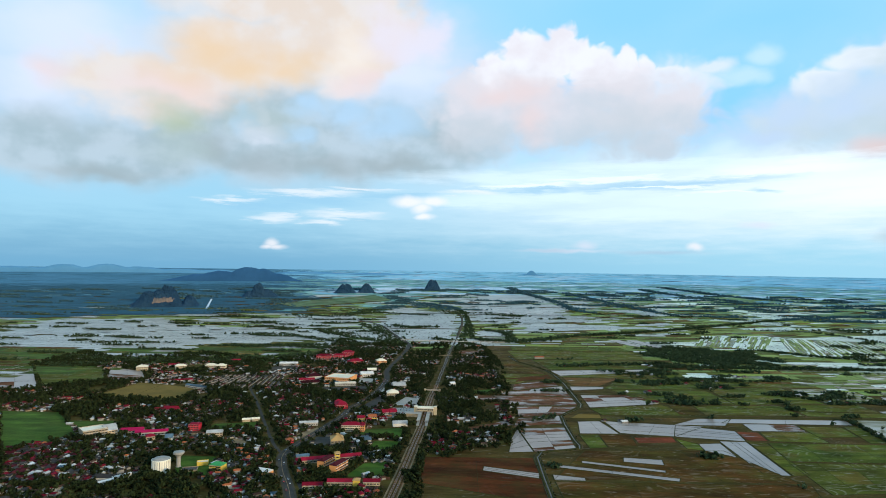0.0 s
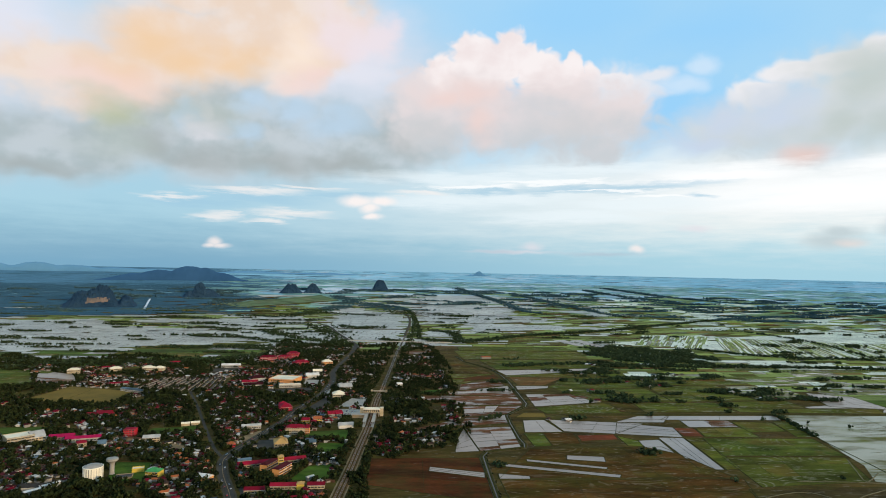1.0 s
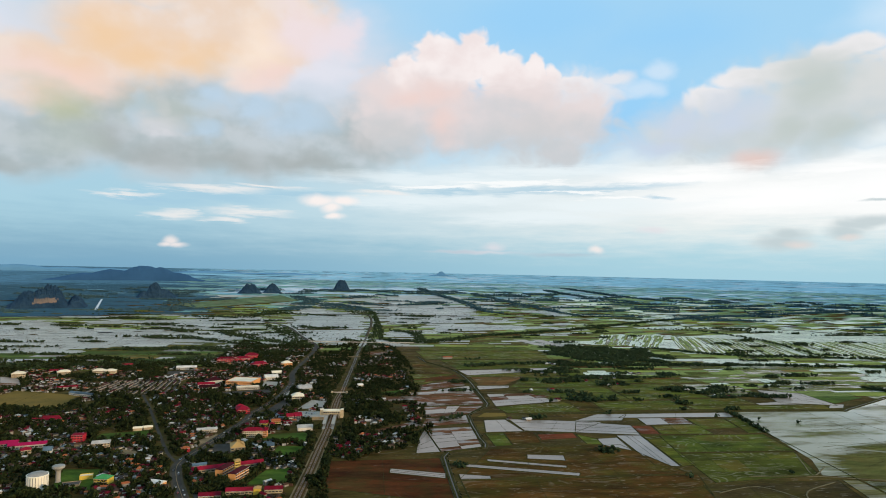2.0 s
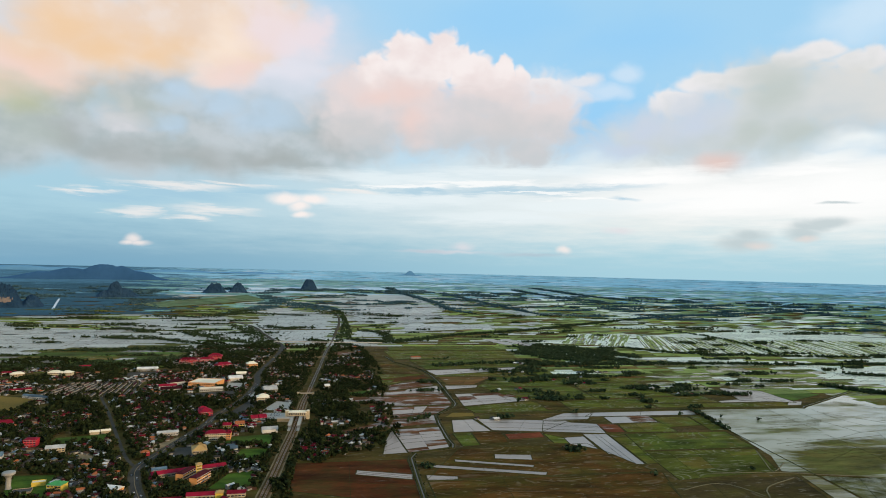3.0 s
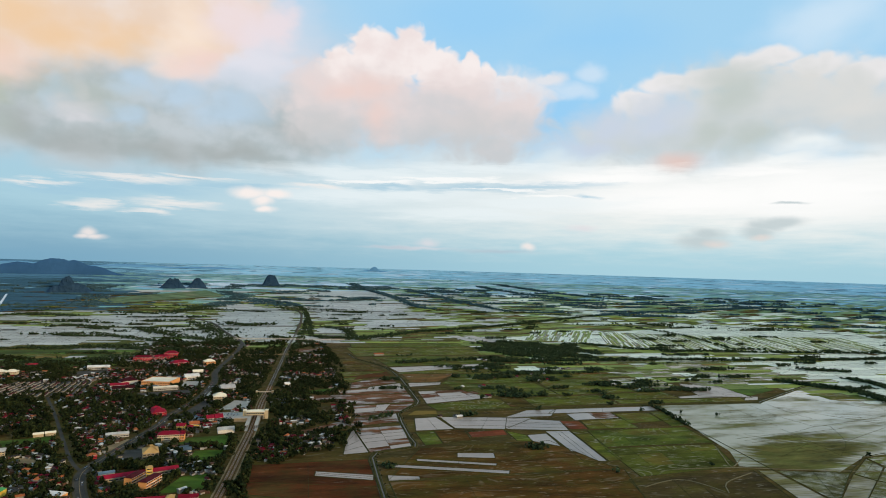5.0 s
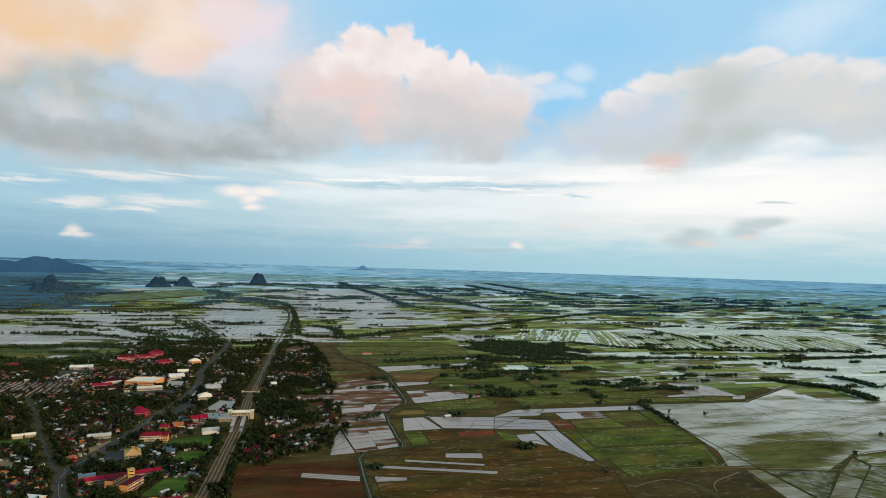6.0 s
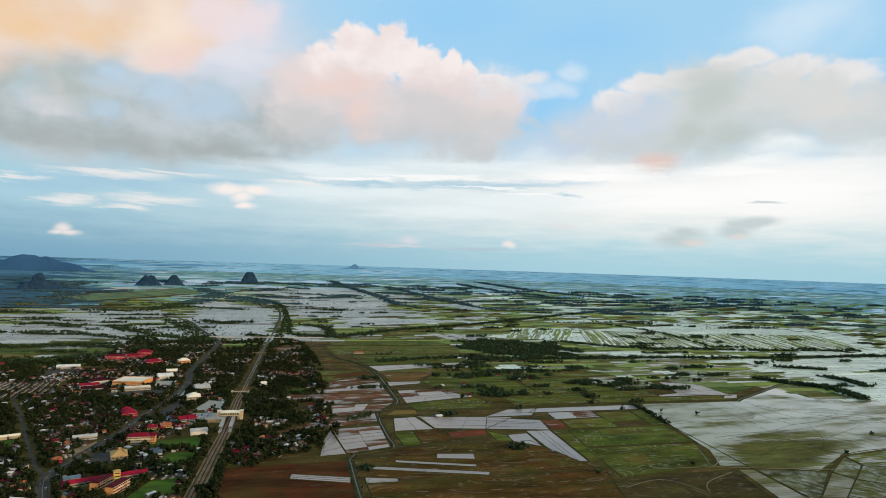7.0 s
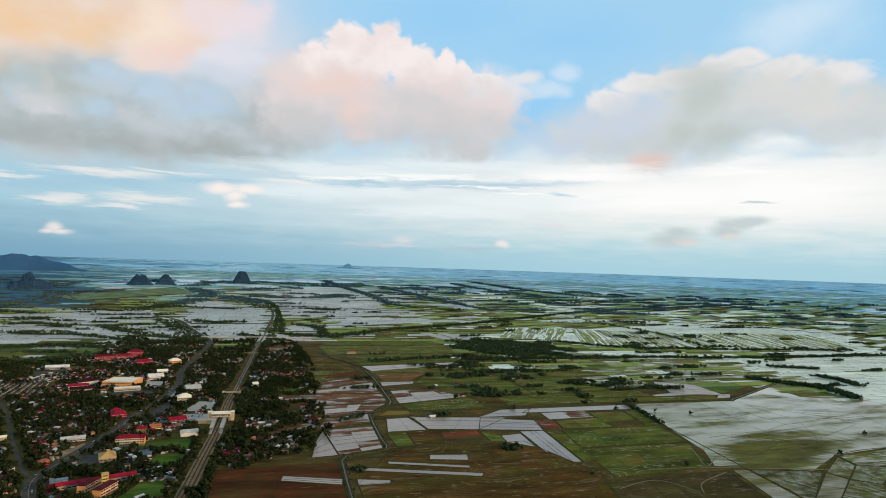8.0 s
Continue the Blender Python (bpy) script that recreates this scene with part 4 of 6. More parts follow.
field("hatched", [(608, 539), (600, 513), (556, 482), (551, 502)], 2, 1, edge=0.3, mixed=0)
field("hatched", [(601, 512), (640, 500), (574, 464), (556, 481)], 2, 1, edge=0.3, mixed=0)
field("hatched", [(554, 480), (574, 463), (545, 436), (503, 445)], 1, 2, edge=0.3, mixed=0)
field("puddled", [(564, 430), (640, 440), (760, 540), (644, 500)], 3, 2, edge=0.4)
field("soil", [(440, 380), (540, 380), (536, 428), (474, 446)], 2, 1, edge=0.4)
field("puddled", [(640, 440), (1000, 440), (1000, 552), (764, 542)], 2, 2, edge=0.4)
# above the cross canal
field("water", [(600, 838), (710, 838), (690, 868), (600, 848)], 2, 1, mixed=0)
field("lush", [(726, 840), (810, 880), (760, 930), (716, 905)], 1, 1)
field("water", [(715, 812), (735, 834), (716, 838), (690, 812)], 1, 1, mixed=0)
field("water", [(660, 906), (722, 912), (744, 950), (664, 932)], 1, 1, mixed=0)
field("puddled", [(560, 900), (655, 905), (660, 1010), (565, 1000)], 2, 2)
field("green", [(420, 880), (555, 890), (555, 1010), (430, 1000)], 2, 2, mixed=0.6)
field("wet_green", [(350, 815), (480, 815), (480, 875), (355, 870)], 2, 1)
field("puddled", [(745, 990), (900, 975), (960, 1030), (750, 1060)], 2, 2, mixed=0.3)
field("water", [(640, 850), (720, 828), (728, 914), (672, 946)], 2, 2, z=0.3, mixed=0)
field("water", [(905, 945), (1028, 1000), (1010, 1056), (915, 992)], 2, 2, mixed=0)
field("water", [(1046, 1044), (1200, 1040), (1240, 1116), (1010, 1064)], 2, 2, mixed=0)
field("puddled", [(750, 1064), (1000, 1070), (1060, 1150), (760, 1150)], 3, 3)
field("water", [(690, 1150), (1000, 1156), (1060, 1168), (700, 1172)], 3, 1, mixed=0)
field("green", [(420, 1080), (740, 1075), (745, 1165), (430, 1150)], 4, 2, mixed=0.4)
field("wet_green", [(420, 1012), (655, 1015), (700, 1068), (425, 1070)], 3, 1)
field("water", [(444, 1655), (480, 1656), (500, 1510), (471, 1536)], 1, 2, z=0.6, mixed=0)
field("water", [(494, 1655), (526, 1656), (545, 1500), (515, 1512)], 1, 2, z=0.6, mixed=0)
field("green", [(165, 1425), (440, 1425), (430, 1500), (168, 1490)], 2, 1, z=0.6, mixed=0)
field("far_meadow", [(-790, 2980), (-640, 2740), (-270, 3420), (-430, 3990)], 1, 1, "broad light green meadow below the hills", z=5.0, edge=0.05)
# town side greens
field("ochre", [(-493, 885), (-357, 862), (-372, 950), (-475, 985)], 2, 1, "dry ochre playing field among trees", mixed=0, edge=0.5)
field("lush", [(-268, 714), (-211, 724), (-217, 751), (-266, 738)], 1, 1, "mown green sports field", edge=0.4)
field("lush", [(-92, 693), (-42, 691), (-43, 730), (-86, 724)], 1, 1, "mown green school field", edge=0.4)
field("lush", [(-74, 643), (-45, 645), (-41, 675), (-70, 676)], 1, 1, "mown green school field", edge=0.4)
field("lush", [(-85, 560), (-50, 562), (-48, 605), (-72, 600)], 1, 1, "mown green school yard", edge=0.4)
field("lush", [(-556, 787), (-437, 622), (-396, 684), (-480, 784)], 1, 1, "broad green meadow", edge=0.15)
field("lush", [(-446, 744), (-398, 692), (-376, 718), (-372, 747)], 1, 1, "green meadow strip before the trees", edge=0.15)
field("water", [(-809, 1142), (-742, 1130), (-606, 935), (-652, 908)], 2, 3, mixed=0.1, edge=0.3)
field("green", [(-738, 1128), (-610, 1124), (-545, 1010), (-604, 945)], 2, 2, mixed=0.3, edge=0.3)
field("shallow", [(-600, 1130), (-520, 1085), (-480, 1010), (-540, 1008)], 2, 2, mixed=0.5, edge=0.3)
field("green", [(-427, 1261), (-361, 1249), (-320, 1320), (-357, 1304)], 1, 1, mixed=0)
field("lush", [(-240, 560), (-208, 560), (-218, 614), (-254, 616)], 1, 1, "green lawn beside the water tanks", edge=0.3)
def yard(label, mat, corners):
    """A paved or bare yard with a low kerb."""
    v = [far(x, y, 0.1) for x, y in corners] + [far(x, y, -0.2) for x, y in corners]
    CLEAR.append(corners)
    return tagged(new("yard", mesh_of("yard", v, [(0, 1, 2, 3), (0, 4, 5, 1), (1, 5, 6, 2), (2, 6, 7, 3), (3, 7, 4, 0)], M[mat])), label, "yard", kind="structure")


yard("dark asphalt yard beside the main road", "asphalt", [(-134, 642), (-112, 650), (-118, 690), (-136, 688)])
yard("pale bare building plot beside the road", "dirt", [(-160, 698), (-143, 728), (-131, 718), (-143, 672)])
yard("asphalt car park before the shopping hall", "asphalt", [(-196, 930), (-108, 954), (-112, 985), (-192, 962)])
yard("grey paved yard beside the shopping hall", "concrete", [(-132, 1000), (-108, 1000), (-112, 1046), (-134, 1050)])
yard("pale paved station square", "concrete", [(-64, 850), (-30, 850), (-28, 893), (-50, 904)])
yard("asphalt car park beside the main road", "asphalt", [(-92, 812), (-76, 870), (-88, 908), (-104, 842)])
yard("grey paved forecourt of the civic hall", "concrete", [(-96, 925), (-84, 920), (-80, 960), (-92, 975)])
yard("asphalt depot yard", "asphalt", [(-312, 1122), (-256, 1126), (-270, 1160), (-310, 1156)])
yard("bare earth plot between houses", "dirt", [(-224, 678), (-206, 668), (-199, 656), (-214, 648)])
# bare tracks over the fields
for pts in ([(323, 505), (347, 514), (369, 517), (381, 503), (388, 482)], [(476, 606), (460, 575), (444, 541), (476, 565)], [(450, 522), (406, 502), (389, 478)], [(378, 544), (440, 539), (482, 528), (559, 508), (612, 496)]):
    strip("field_track", "pale dirt track between paddies", "track", smooth_line(pts, 8), 0.7, 0, 0.5, M["track"], slope=0.2)
for pts in ([(612, 546), (590, 530), (549, 504), (478, 449)], [(612, 546), (700, 556), (1000, 556)], [(529, 799), (514, 745), (503, 689), (492, 614), (478, 524)]):
    strip("bund", "dark grassy earth bund between paddies", "bund", smooth_line(pts, 10), 0.45, 0, 0.6, M["bund"], slope=0.4)


# far paddies: strips whose cover follows the wet and dry parts of the plain
LAKES = (
    ([(-1250, 1350), (-100, 1420), (-100, 1640), (-1250, 2100)], 0.58),
    ([(-1250, 1950), (-240, 1640), (-300, 2320), (-1250, 2500)], 0.34),
    ([(-240, 1640), (40, 1600), (72, 2450), (-200, 2850)], 0.8),
    ([(95, 2260), (480, 2330), (600, 3250), (110, 3100)], 0.60),
    ([(110, 3300), (700, 3400), (760, 4300), (60, 4400)], 0.40),
    ([(800, 1380), (1500, 1300), (1700, 2000), (900, 1720)], 0.75),
    ([(900, 700), (1700, 600), (1700, 1260), (1000, 1120)], 0.75),
    ([(1000, 1130), (1700, 1040), (1700, 1300), (1100, 1300)], 0.35),
    ([(640, 1560), (900, 1500), (960, 1800), (700, 1800)], 0.20),
    ([(1180, 1340), (1500, 1150), (1950, 1700), (1540, 2060)], 0.85),
    ([(108, 2144), (529, 2422), (509, 4595), (180, 4640)], 0.30),
    ([(2008, 3750), (2658, 3172), (3168, 3719), (3300, 5000)], 0.45),
    ([(100, 1700), (560, 1850), (620, 2500), (110, 2260)], 0.32),
    ([(-860, 3000), (-640, 2700), (-250, 3400), (-430, 4050)], -0.9),
)


def wet(x, y):
    """How far the plain stands under water at a point of the plan."""
    d, az = math.hypot(x, y), math.degrees(math.atan2(x, y))
    p = -0.16 if d < 2250 else -0.04 if az > -5 else -0.18
    if d > 3600:
        p = -0.3 if az < -12 else 0.02 if az < 24 else -0.10
        p -= 0.22 * min(1.0, max(0.0, (d - 4600) / 2400))
    if d > 2500 and az < -9:
        p -= 0.3 * min(1.0, (-9 - az) / 8)
    if d > 3600:
        return p + 0.7 * noise.noise((x / 800, y / 520, 3.1)) + 0.5 * noise.noise((x / 230, y / 190, 7.7))
    px, py = np.array([x]), np.array([y])
    for quad, add in LAKES:
        if inside(px, py, quad)[0]:
            p += add
    return p + 0.75 * noise.noise((x / 260, y / 150, 3.1)) + 0.35 * noise.noise((x / 90, y / 40, 7.7))


def build_far_paddies():
    cells = {}
    rnd = random.Random(5)
    bands = ((880, 1180, 50, 16), (1180, 1900, 55, 18), (1900, 3000, 60, 22), (3000, 5200, 72, 34), (5200, 10000, 100, 64), (10000, 26000, 260, 300))
    for (d0, d1, dx, dy), turn in [(b, 0) for b in bands] + [(b, 20) for b in bands[2:]]:
        tc, ts = math.cos(radians(turn)), math.sin(radians(turn))
        y = 500.0 if not turn else -1.2 * d1
        while y < d1:
            h = dy * rnd.uniform(0.5, 1.7)
            x = -0.85 * d1 + rnd.uniform(0, dx)
            while x < 1.6 * d1:
                w = dx * rnd.uniform(0.4, 2.0)
                cx, cy = x + w / 2, y + h / 2
                cx, cy = cx * tc - cy * ts, cx * ts + cy * tc
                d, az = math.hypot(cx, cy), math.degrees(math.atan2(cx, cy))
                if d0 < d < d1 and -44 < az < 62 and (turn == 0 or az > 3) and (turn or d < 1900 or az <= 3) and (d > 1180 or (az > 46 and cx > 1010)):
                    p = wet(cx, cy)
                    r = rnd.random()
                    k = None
                    # towards the left, cells take the colour with cloud shade and haze
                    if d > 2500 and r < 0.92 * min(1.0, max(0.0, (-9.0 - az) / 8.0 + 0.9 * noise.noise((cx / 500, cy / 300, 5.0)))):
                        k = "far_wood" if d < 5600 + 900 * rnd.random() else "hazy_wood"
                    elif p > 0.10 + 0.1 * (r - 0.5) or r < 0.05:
                        # the brightest water colour lies under the bright sky on the right
                        k = ("sky_bright_lake" if az > 20 else "lake" if d < 1500 else "sky_pale_lake") if d < 4300 else "far_water"
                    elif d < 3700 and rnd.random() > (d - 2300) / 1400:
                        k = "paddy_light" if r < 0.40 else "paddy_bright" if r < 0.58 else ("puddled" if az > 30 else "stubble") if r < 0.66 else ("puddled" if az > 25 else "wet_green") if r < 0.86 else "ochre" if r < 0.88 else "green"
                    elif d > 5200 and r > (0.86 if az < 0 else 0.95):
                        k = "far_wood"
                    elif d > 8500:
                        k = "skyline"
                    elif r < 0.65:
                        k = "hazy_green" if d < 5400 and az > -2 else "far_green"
                    if k in ("paddy_light", "paddy_bright", "puddled") and az < -5 and d < 1700:
                        k = "lush" if r < 0.6 else "wet_green"
                    if k and not (cy < 1440 and -8 < az < 6) and not (d < 1250 and az < 8) and not (d < 1500 and cx < 460 and az > 2):
                        cells.setdefault(k, []).append((x, x + w - 2, y, y + h - (1.2 if d < 3000 else 0.0), (0.25 if d < 2500 else 1.6 + d / 4000) + (0.15 if turn else 0.0), tc, ts))
                x += w
            y += h
    names = {"sky_pale_lake": "wide flooded paddies with sky reflection in their pale colour", "lake": "flooded paddies shining pale grey", "sky_bright_lake": "flooded paddies with bright sky reflection in their colour", "hazy_green": "rice paddies with haze in their green", "skyline": "skyline plain with haze blue in its colour", "paddy_light": "rice paddies with haze in their light green", "paddy_bright": "rice paddies with haze in their yellow green", "far_water": "far flooded paddies with haze in their pale colour", "far_wood": "far forest with cloud shade and haze in its dark blue", "hazy_wood": "far forest with haze in its pale blue", "far_green": "far paddies with haze in their blue green", "green": "far green rice paddies", "lush": "far bright green paddies", "stubble": "far olive stubble paddies", "puddled": "half flooded green paddies", "wet_green": "far puddled green paddies", "ochre": "far ochre paddies"}
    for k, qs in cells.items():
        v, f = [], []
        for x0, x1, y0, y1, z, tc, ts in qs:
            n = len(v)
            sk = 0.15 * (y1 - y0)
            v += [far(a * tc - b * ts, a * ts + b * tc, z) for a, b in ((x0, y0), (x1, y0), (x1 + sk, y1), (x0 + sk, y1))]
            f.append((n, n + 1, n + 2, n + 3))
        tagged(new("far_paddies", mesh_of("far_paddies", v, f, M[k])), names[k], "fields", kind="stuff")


build_far_paddies()
strip("straight_canal", "pale straight canal leading to the wooded hill", "canal", smooth_line([(-985, 2600), (-1230, 3317)], 40), 6, 0, 3.0, M["far_water"])


def strip_paddies(label, corners, n, seed):
    """Long narrow plots side by side, wet and dry by turns."""
    rnd = random.Random(seed)
    a, b, c, d = [Vector(p) for p in corners]
    out = {}
    for i in range(n):
        cuts = [0.0] + sorted(rnd.random() for _ in range(4)) + [1.0]
        for j in range(5):
            k = rnd.choice(["sky_bright_lake", "puddled", "paddy_light", "paddy_bright", "sky_bright_lake", "puddled", "paddy_light", "ochre" if rnd.random() < 0.2 else "sky_bright_lake"])
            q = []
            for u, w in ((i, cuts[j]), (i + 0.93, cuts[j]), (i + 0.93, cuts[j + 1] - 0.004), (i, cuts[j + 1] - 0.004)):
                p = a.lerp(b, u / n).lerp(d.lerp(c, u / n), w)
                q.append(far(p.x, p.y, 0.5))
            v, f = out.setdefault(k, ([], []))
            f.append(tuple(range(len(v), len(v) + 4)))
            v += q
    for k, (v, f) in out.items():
        tagged(new("strip_paddies", mesh_of("strip_paddies", v, f, M[k])), label + {"sky_bright_lake": " under water coloured with bright sky reflection", "paddy_light": " of rice with haze in its light green", "paddy_bright": " of rice with haze in its yellow green", "puddled": " of half flooded rice", "ochre": " of dry ochre grass"}[k], "fields", kind="stuff")


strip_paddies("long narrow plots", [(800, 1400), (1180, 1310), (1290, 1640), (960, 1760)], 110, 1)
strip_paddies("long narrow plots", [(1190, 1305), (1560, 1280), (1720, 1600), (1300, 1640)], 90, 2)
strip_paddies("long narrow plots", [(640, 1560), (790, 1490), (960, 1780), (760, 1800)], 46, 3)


# ------------------------------------------------------------------ hills
def hill(label, bumps, d, mat="rock", seed=1, flat=1.0, rough=1.0, bare=None):
    """A rocky hill: bumps of bearing, half width in degrees and height in degrees over its foot, at plan distance d."""
    nx, ny = 120, 32
    a0 = min(b[0] - 1.9 * b[1] for b in bumps)
    a1 = max(b[0] + 1.9 * b[1] for b in bumps)
    depth = d * radians(a1 - a0) * 0.45 * flat
    v, f = [], []
    for j in range(ny + 1):
        for i in range(nx + 1):
            az = a0 + (a1 - a0) * i / nx
            w = j / ny * 2 - 1
            h = 0.0
            for b, s, t in bumps:
                u = (az - b) / s
                h = max(h, t * math.exp(-abs(u) ** (3.0 if mat == "rock" else 2.2)))
            x, y = polar(az, d + w * depth)
            n = noise.noise((az * 2.2 + seed, w * 2, 0.3)) * 0.22 + noise.noise((az * 5, w * 4, seed)) * 0.12 + noise.noise((az * 15, w * 12, seed)) * 0.12 + noise.noise((az * 34, w * 26, seed)) * 0.08
            h *= max(0.0, 1 - w * w) ** 0.55
            px, py, pz = far(x, y, 0)
            v.append((px, py, pz + math.tan(radians(h)) * math.hypot(px, py) * (1 + n * rough) - 1.5))
    for j in range(ny):
        for i in range(nx):
            k = j * (nx + 1) + i
            f.append((k, k + 1, k + nx + 2, k + nx + 1))
    me = mesh_of("hill", v, f, M[mat])
    if bare:
        me.materials.append(M["cliff"])
        for p in me.polygons:
            az = math.degrees(math.atan2(p.center.x, p.center.y))
            hz = p.center.z - far(*polar(az, d))[2]
            if bare[0] < az + 0.25 * noise.noise(p.center / 20) < bare[1] and bare[2] < hz + 12 * noise.noise(p.center / 15) < bare[3] and p.center.length < math.hypot(*far(*polar(az, d))[:2]) + 10:
                p.material_index = 1
    return tagged(new("hill", me), label, "hill", kind="structure")


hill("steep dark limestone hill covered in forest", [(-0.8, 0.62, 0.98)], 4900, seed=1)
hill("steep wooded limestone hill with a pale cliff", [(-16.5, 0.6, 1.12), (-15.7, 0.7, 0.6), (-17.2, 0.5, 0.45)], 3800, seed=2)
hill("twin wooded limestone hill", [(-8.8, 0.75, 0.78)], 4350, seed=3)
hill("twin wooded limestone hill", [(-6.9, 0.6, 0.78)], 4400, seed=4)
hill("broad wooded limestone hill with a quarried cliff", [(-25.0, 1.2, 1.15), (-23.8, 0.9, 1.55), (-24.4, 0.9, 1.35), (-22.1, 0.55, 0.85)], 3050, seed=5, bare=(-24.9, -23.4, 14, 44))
hill("low far mountain with haze blue in its colour", [(-17.3, 2.2, 1.20), (-19.6, 2.2, 0.86), (-21.4, 2.0, 0.58), (-16.2, 1.6, 1.10), (-14.9, 1.5, 0.70)], 7400, "haze_blue_hill", seed=6, flat=0.3, rough=0.35)
hill("low far mountain range with haze blue in its colour", [(-31.4, 1.8, 0.62), (-28.4, 1.9, 0.66), (-26.0, 2.2, 0.48), (-35, 3.5, 0.42), (-23.0, 2.4, 0.34), (-20, 2.4, 0.26), (-12, 3.0, 0.20), (-6, 2.6, 0.14)], 14000, "haze_blue_range", seed=7, flat=0.2, rough=0.3)
hill("single peak on the horizon", [(8.3, 0.45, 0.45), (8.3, 1.2, 0.15)], 16000, "haze_blue_range", seed=8, flat=0.4, rough=0.4)


# ------------------------------------------------------------------ buildings
KEEP_OUT = []        # circles x, y, radius of the plan that trees and houses leave free
ROADS = [(np.array([tuple(p) for p in line]), w) for line, w in ((rail_line[:120], 9.5), (highway_line, 7.5), (side_line, 6.0), (canal_line, 5.5), (cross_line, 5.0), (bridge_line, 8.0))]


def free(x, y, extra=0.0):
    """Mask of the points that lie off roads, fields and kept places."""
    ok = np.ones(len(x), bool)
    for line, w in ROADS:
        for p in line:
            ok &= (x - p[0]) ** 2 + (y - p[1]) ** 2 > (w + extra) ** 2
    for quad in CLEAR:
        ok &= ~inside(x, y, quad)
    for a, b, r in KEEP_OUT:
        ok &= (x - a) ** 2 + (y - b) ** 2 > (r + extra) ** 2
    return ok


def EDGE(y):
    """Eastern edge of the settled belt."""
    return np.interp(y, [600, 640, 660, 700, 760, 840, 950, 1050, 1250, 1440, 1640], [-14, 30, 76, 96, 104, 112, 112, 116, 120, 112, 96])


def place(x, y, rot=0.0):
    a, b, c = far(x, y)
    return pose(a, b, c, 0, 0, rot)


def roof_lists(w, d, z, kind, rise, over=0.6):
    """Vertices and faces of a hip or gable roof with eaves."""
    a, b = w / 2 + over, d / 2 + over
    ridge = a - (b * 0.9 if kind == "hip" else 0.0)
    v = [(-a, -b, z), (a, -b, z), (a, b, z), (-a, b, z), (-a, -b, z + 0.25), (a, -b, z + 0.25), (a, b, z + 0.25), (-a, b, z + 0.25), (-ridge, 0, z + rise), (ridge, 0, z + rise)]
    f = [(3, 2, 1, 0), (0, 1, 5, 4), (1, 2, 6, 5), (2, 3, 7, 6), (3, 0, 4, 7), (4, 5, 9, 8), (6, 7, 8, 9), (5, 6, 9), (7, 4, 8)]
    return v, f


def block(name, label, cat, x, y, w, d, h, rot, wall, roof, kind="hip", floors=1, bays=0, rise=0.0, sides=(-1,), group=""):
    """A larger building: walls, roof and, where bays are given, its windows floor by floor; sizes in metres."""
    ob = thing(name, label, cat, place(x, y, rot), group)
    KEEP_OUT.append((x, y, 0.5 * max(w, d) / S * 0.8 + 2))
    if w > 2.2 * d:
        for k in (-0.33, 0.33):
            KEEP_OUT.append((x + k * w / S * math.cos(radians(rot)), y + k * w / S * math.sin(radians(rot)), d / S * 0.8 + 3))
    part("wall", box_mesh("wall", -w / 2, w / 2, -d / 2, d / 2, -0.1, h, M[wall]), ob)
    if kind == "flat":
        part("roof", box_mesh("roof", -w / 2 + 0.3, w / 2 - 0.3, -d / 2 + 0.3, d / 2 - 0.3, h + 0.004, h + 0.15, ROOFS[roof]), ob)
        v, f = [], []
        for q in ((-w / 2, w / 2, -d / 2 - 0.15, -d / 2 + 0.3), (-w / 2, w / 2, d / 2 - 0.3, d / 2 + 0.15), (-w / 2 - 0.15, -w / 2 + 0.3, -d / 2, d / 2), (w / 2 - 0.3, w / 2 + 0.15, -d / 2, d / 2)):
            box(v, f, *q, h - 0.3, h + 0.9)
        part("parapet", mesh_of("parapet", v, f, M[wall]), ob)
    else:
        part("roof", mesh_of("roof", *roof_lists(w, d, h + 0.004, kind, rise or d * 0.28), ROOFS[roof]), ob)
    if bays:
        pane = box_mesh("window", -0.38 * w / bays, 0.38 * w / bays, -0.06, 0.06, 0, 1.3, M["glass"])
        for s in sides:
            for k in range(floors):
                for i in range(bays):
                    part("window", pane, ob, m=pose(-w / 2 + (i + 0.5) * w / bays, s * d / 2, (k + 0.32) * h / floors))
        v, f = [], []
        for k in range(1, floors + 1):
            box(v, f, -w / 2 - 0.1, w / 2 + 0.1, -d / 2 - 0.9, -d / 2 + 0.05, k * h / floors - 0.35, k * h / floors - 0.05)
        part("ledge", mesh_of("ledge", v, f, M["wall_white"]), ob, "pale sun ledge along each floor")
    return ob


# schools by the railway
block("school_building", "long school building with a red gable roof", "building", -107, 606, 88, 11, 4.6, 19, "wall_cream", "red", "gable", 1, 16)
block("school_building", "three-storey school block with orange walls and red roof", "building", -107, 590, 26, 10, 10, 68, "wall_orange", "maroon", "hip", 3, 6, sides=(-1, 1))
block("school_building", "three-storey school block with orange walls and red roof", "building", -93, 579, 30, 10, 10, 68, "wall_orange", "maroon", "hip", 3, 7, sides=(-1, 1))
block("stair_tower", "yellow stair tower of a school", "building", -99, 606, 7, 7, 11, 19, "yellow", "ochre", "hip", 3, 1)
block("shed", "long shed with a pale blue sheet roof", "shed", -134, 612, 17, 8, 4, 21, "wall_white", "blue", "gable")
block("school_building", "long low school building with a red roof", "building", -84, 541, 34, 10, 4.5, 1, "wall_cream", "red", "gable", 1, 8)
block("school_building", "long low school building with a red roof", "building", -58, 542, 20, 10, 4.5, 1, "wall_cream", "red", "gable", 1, 5)
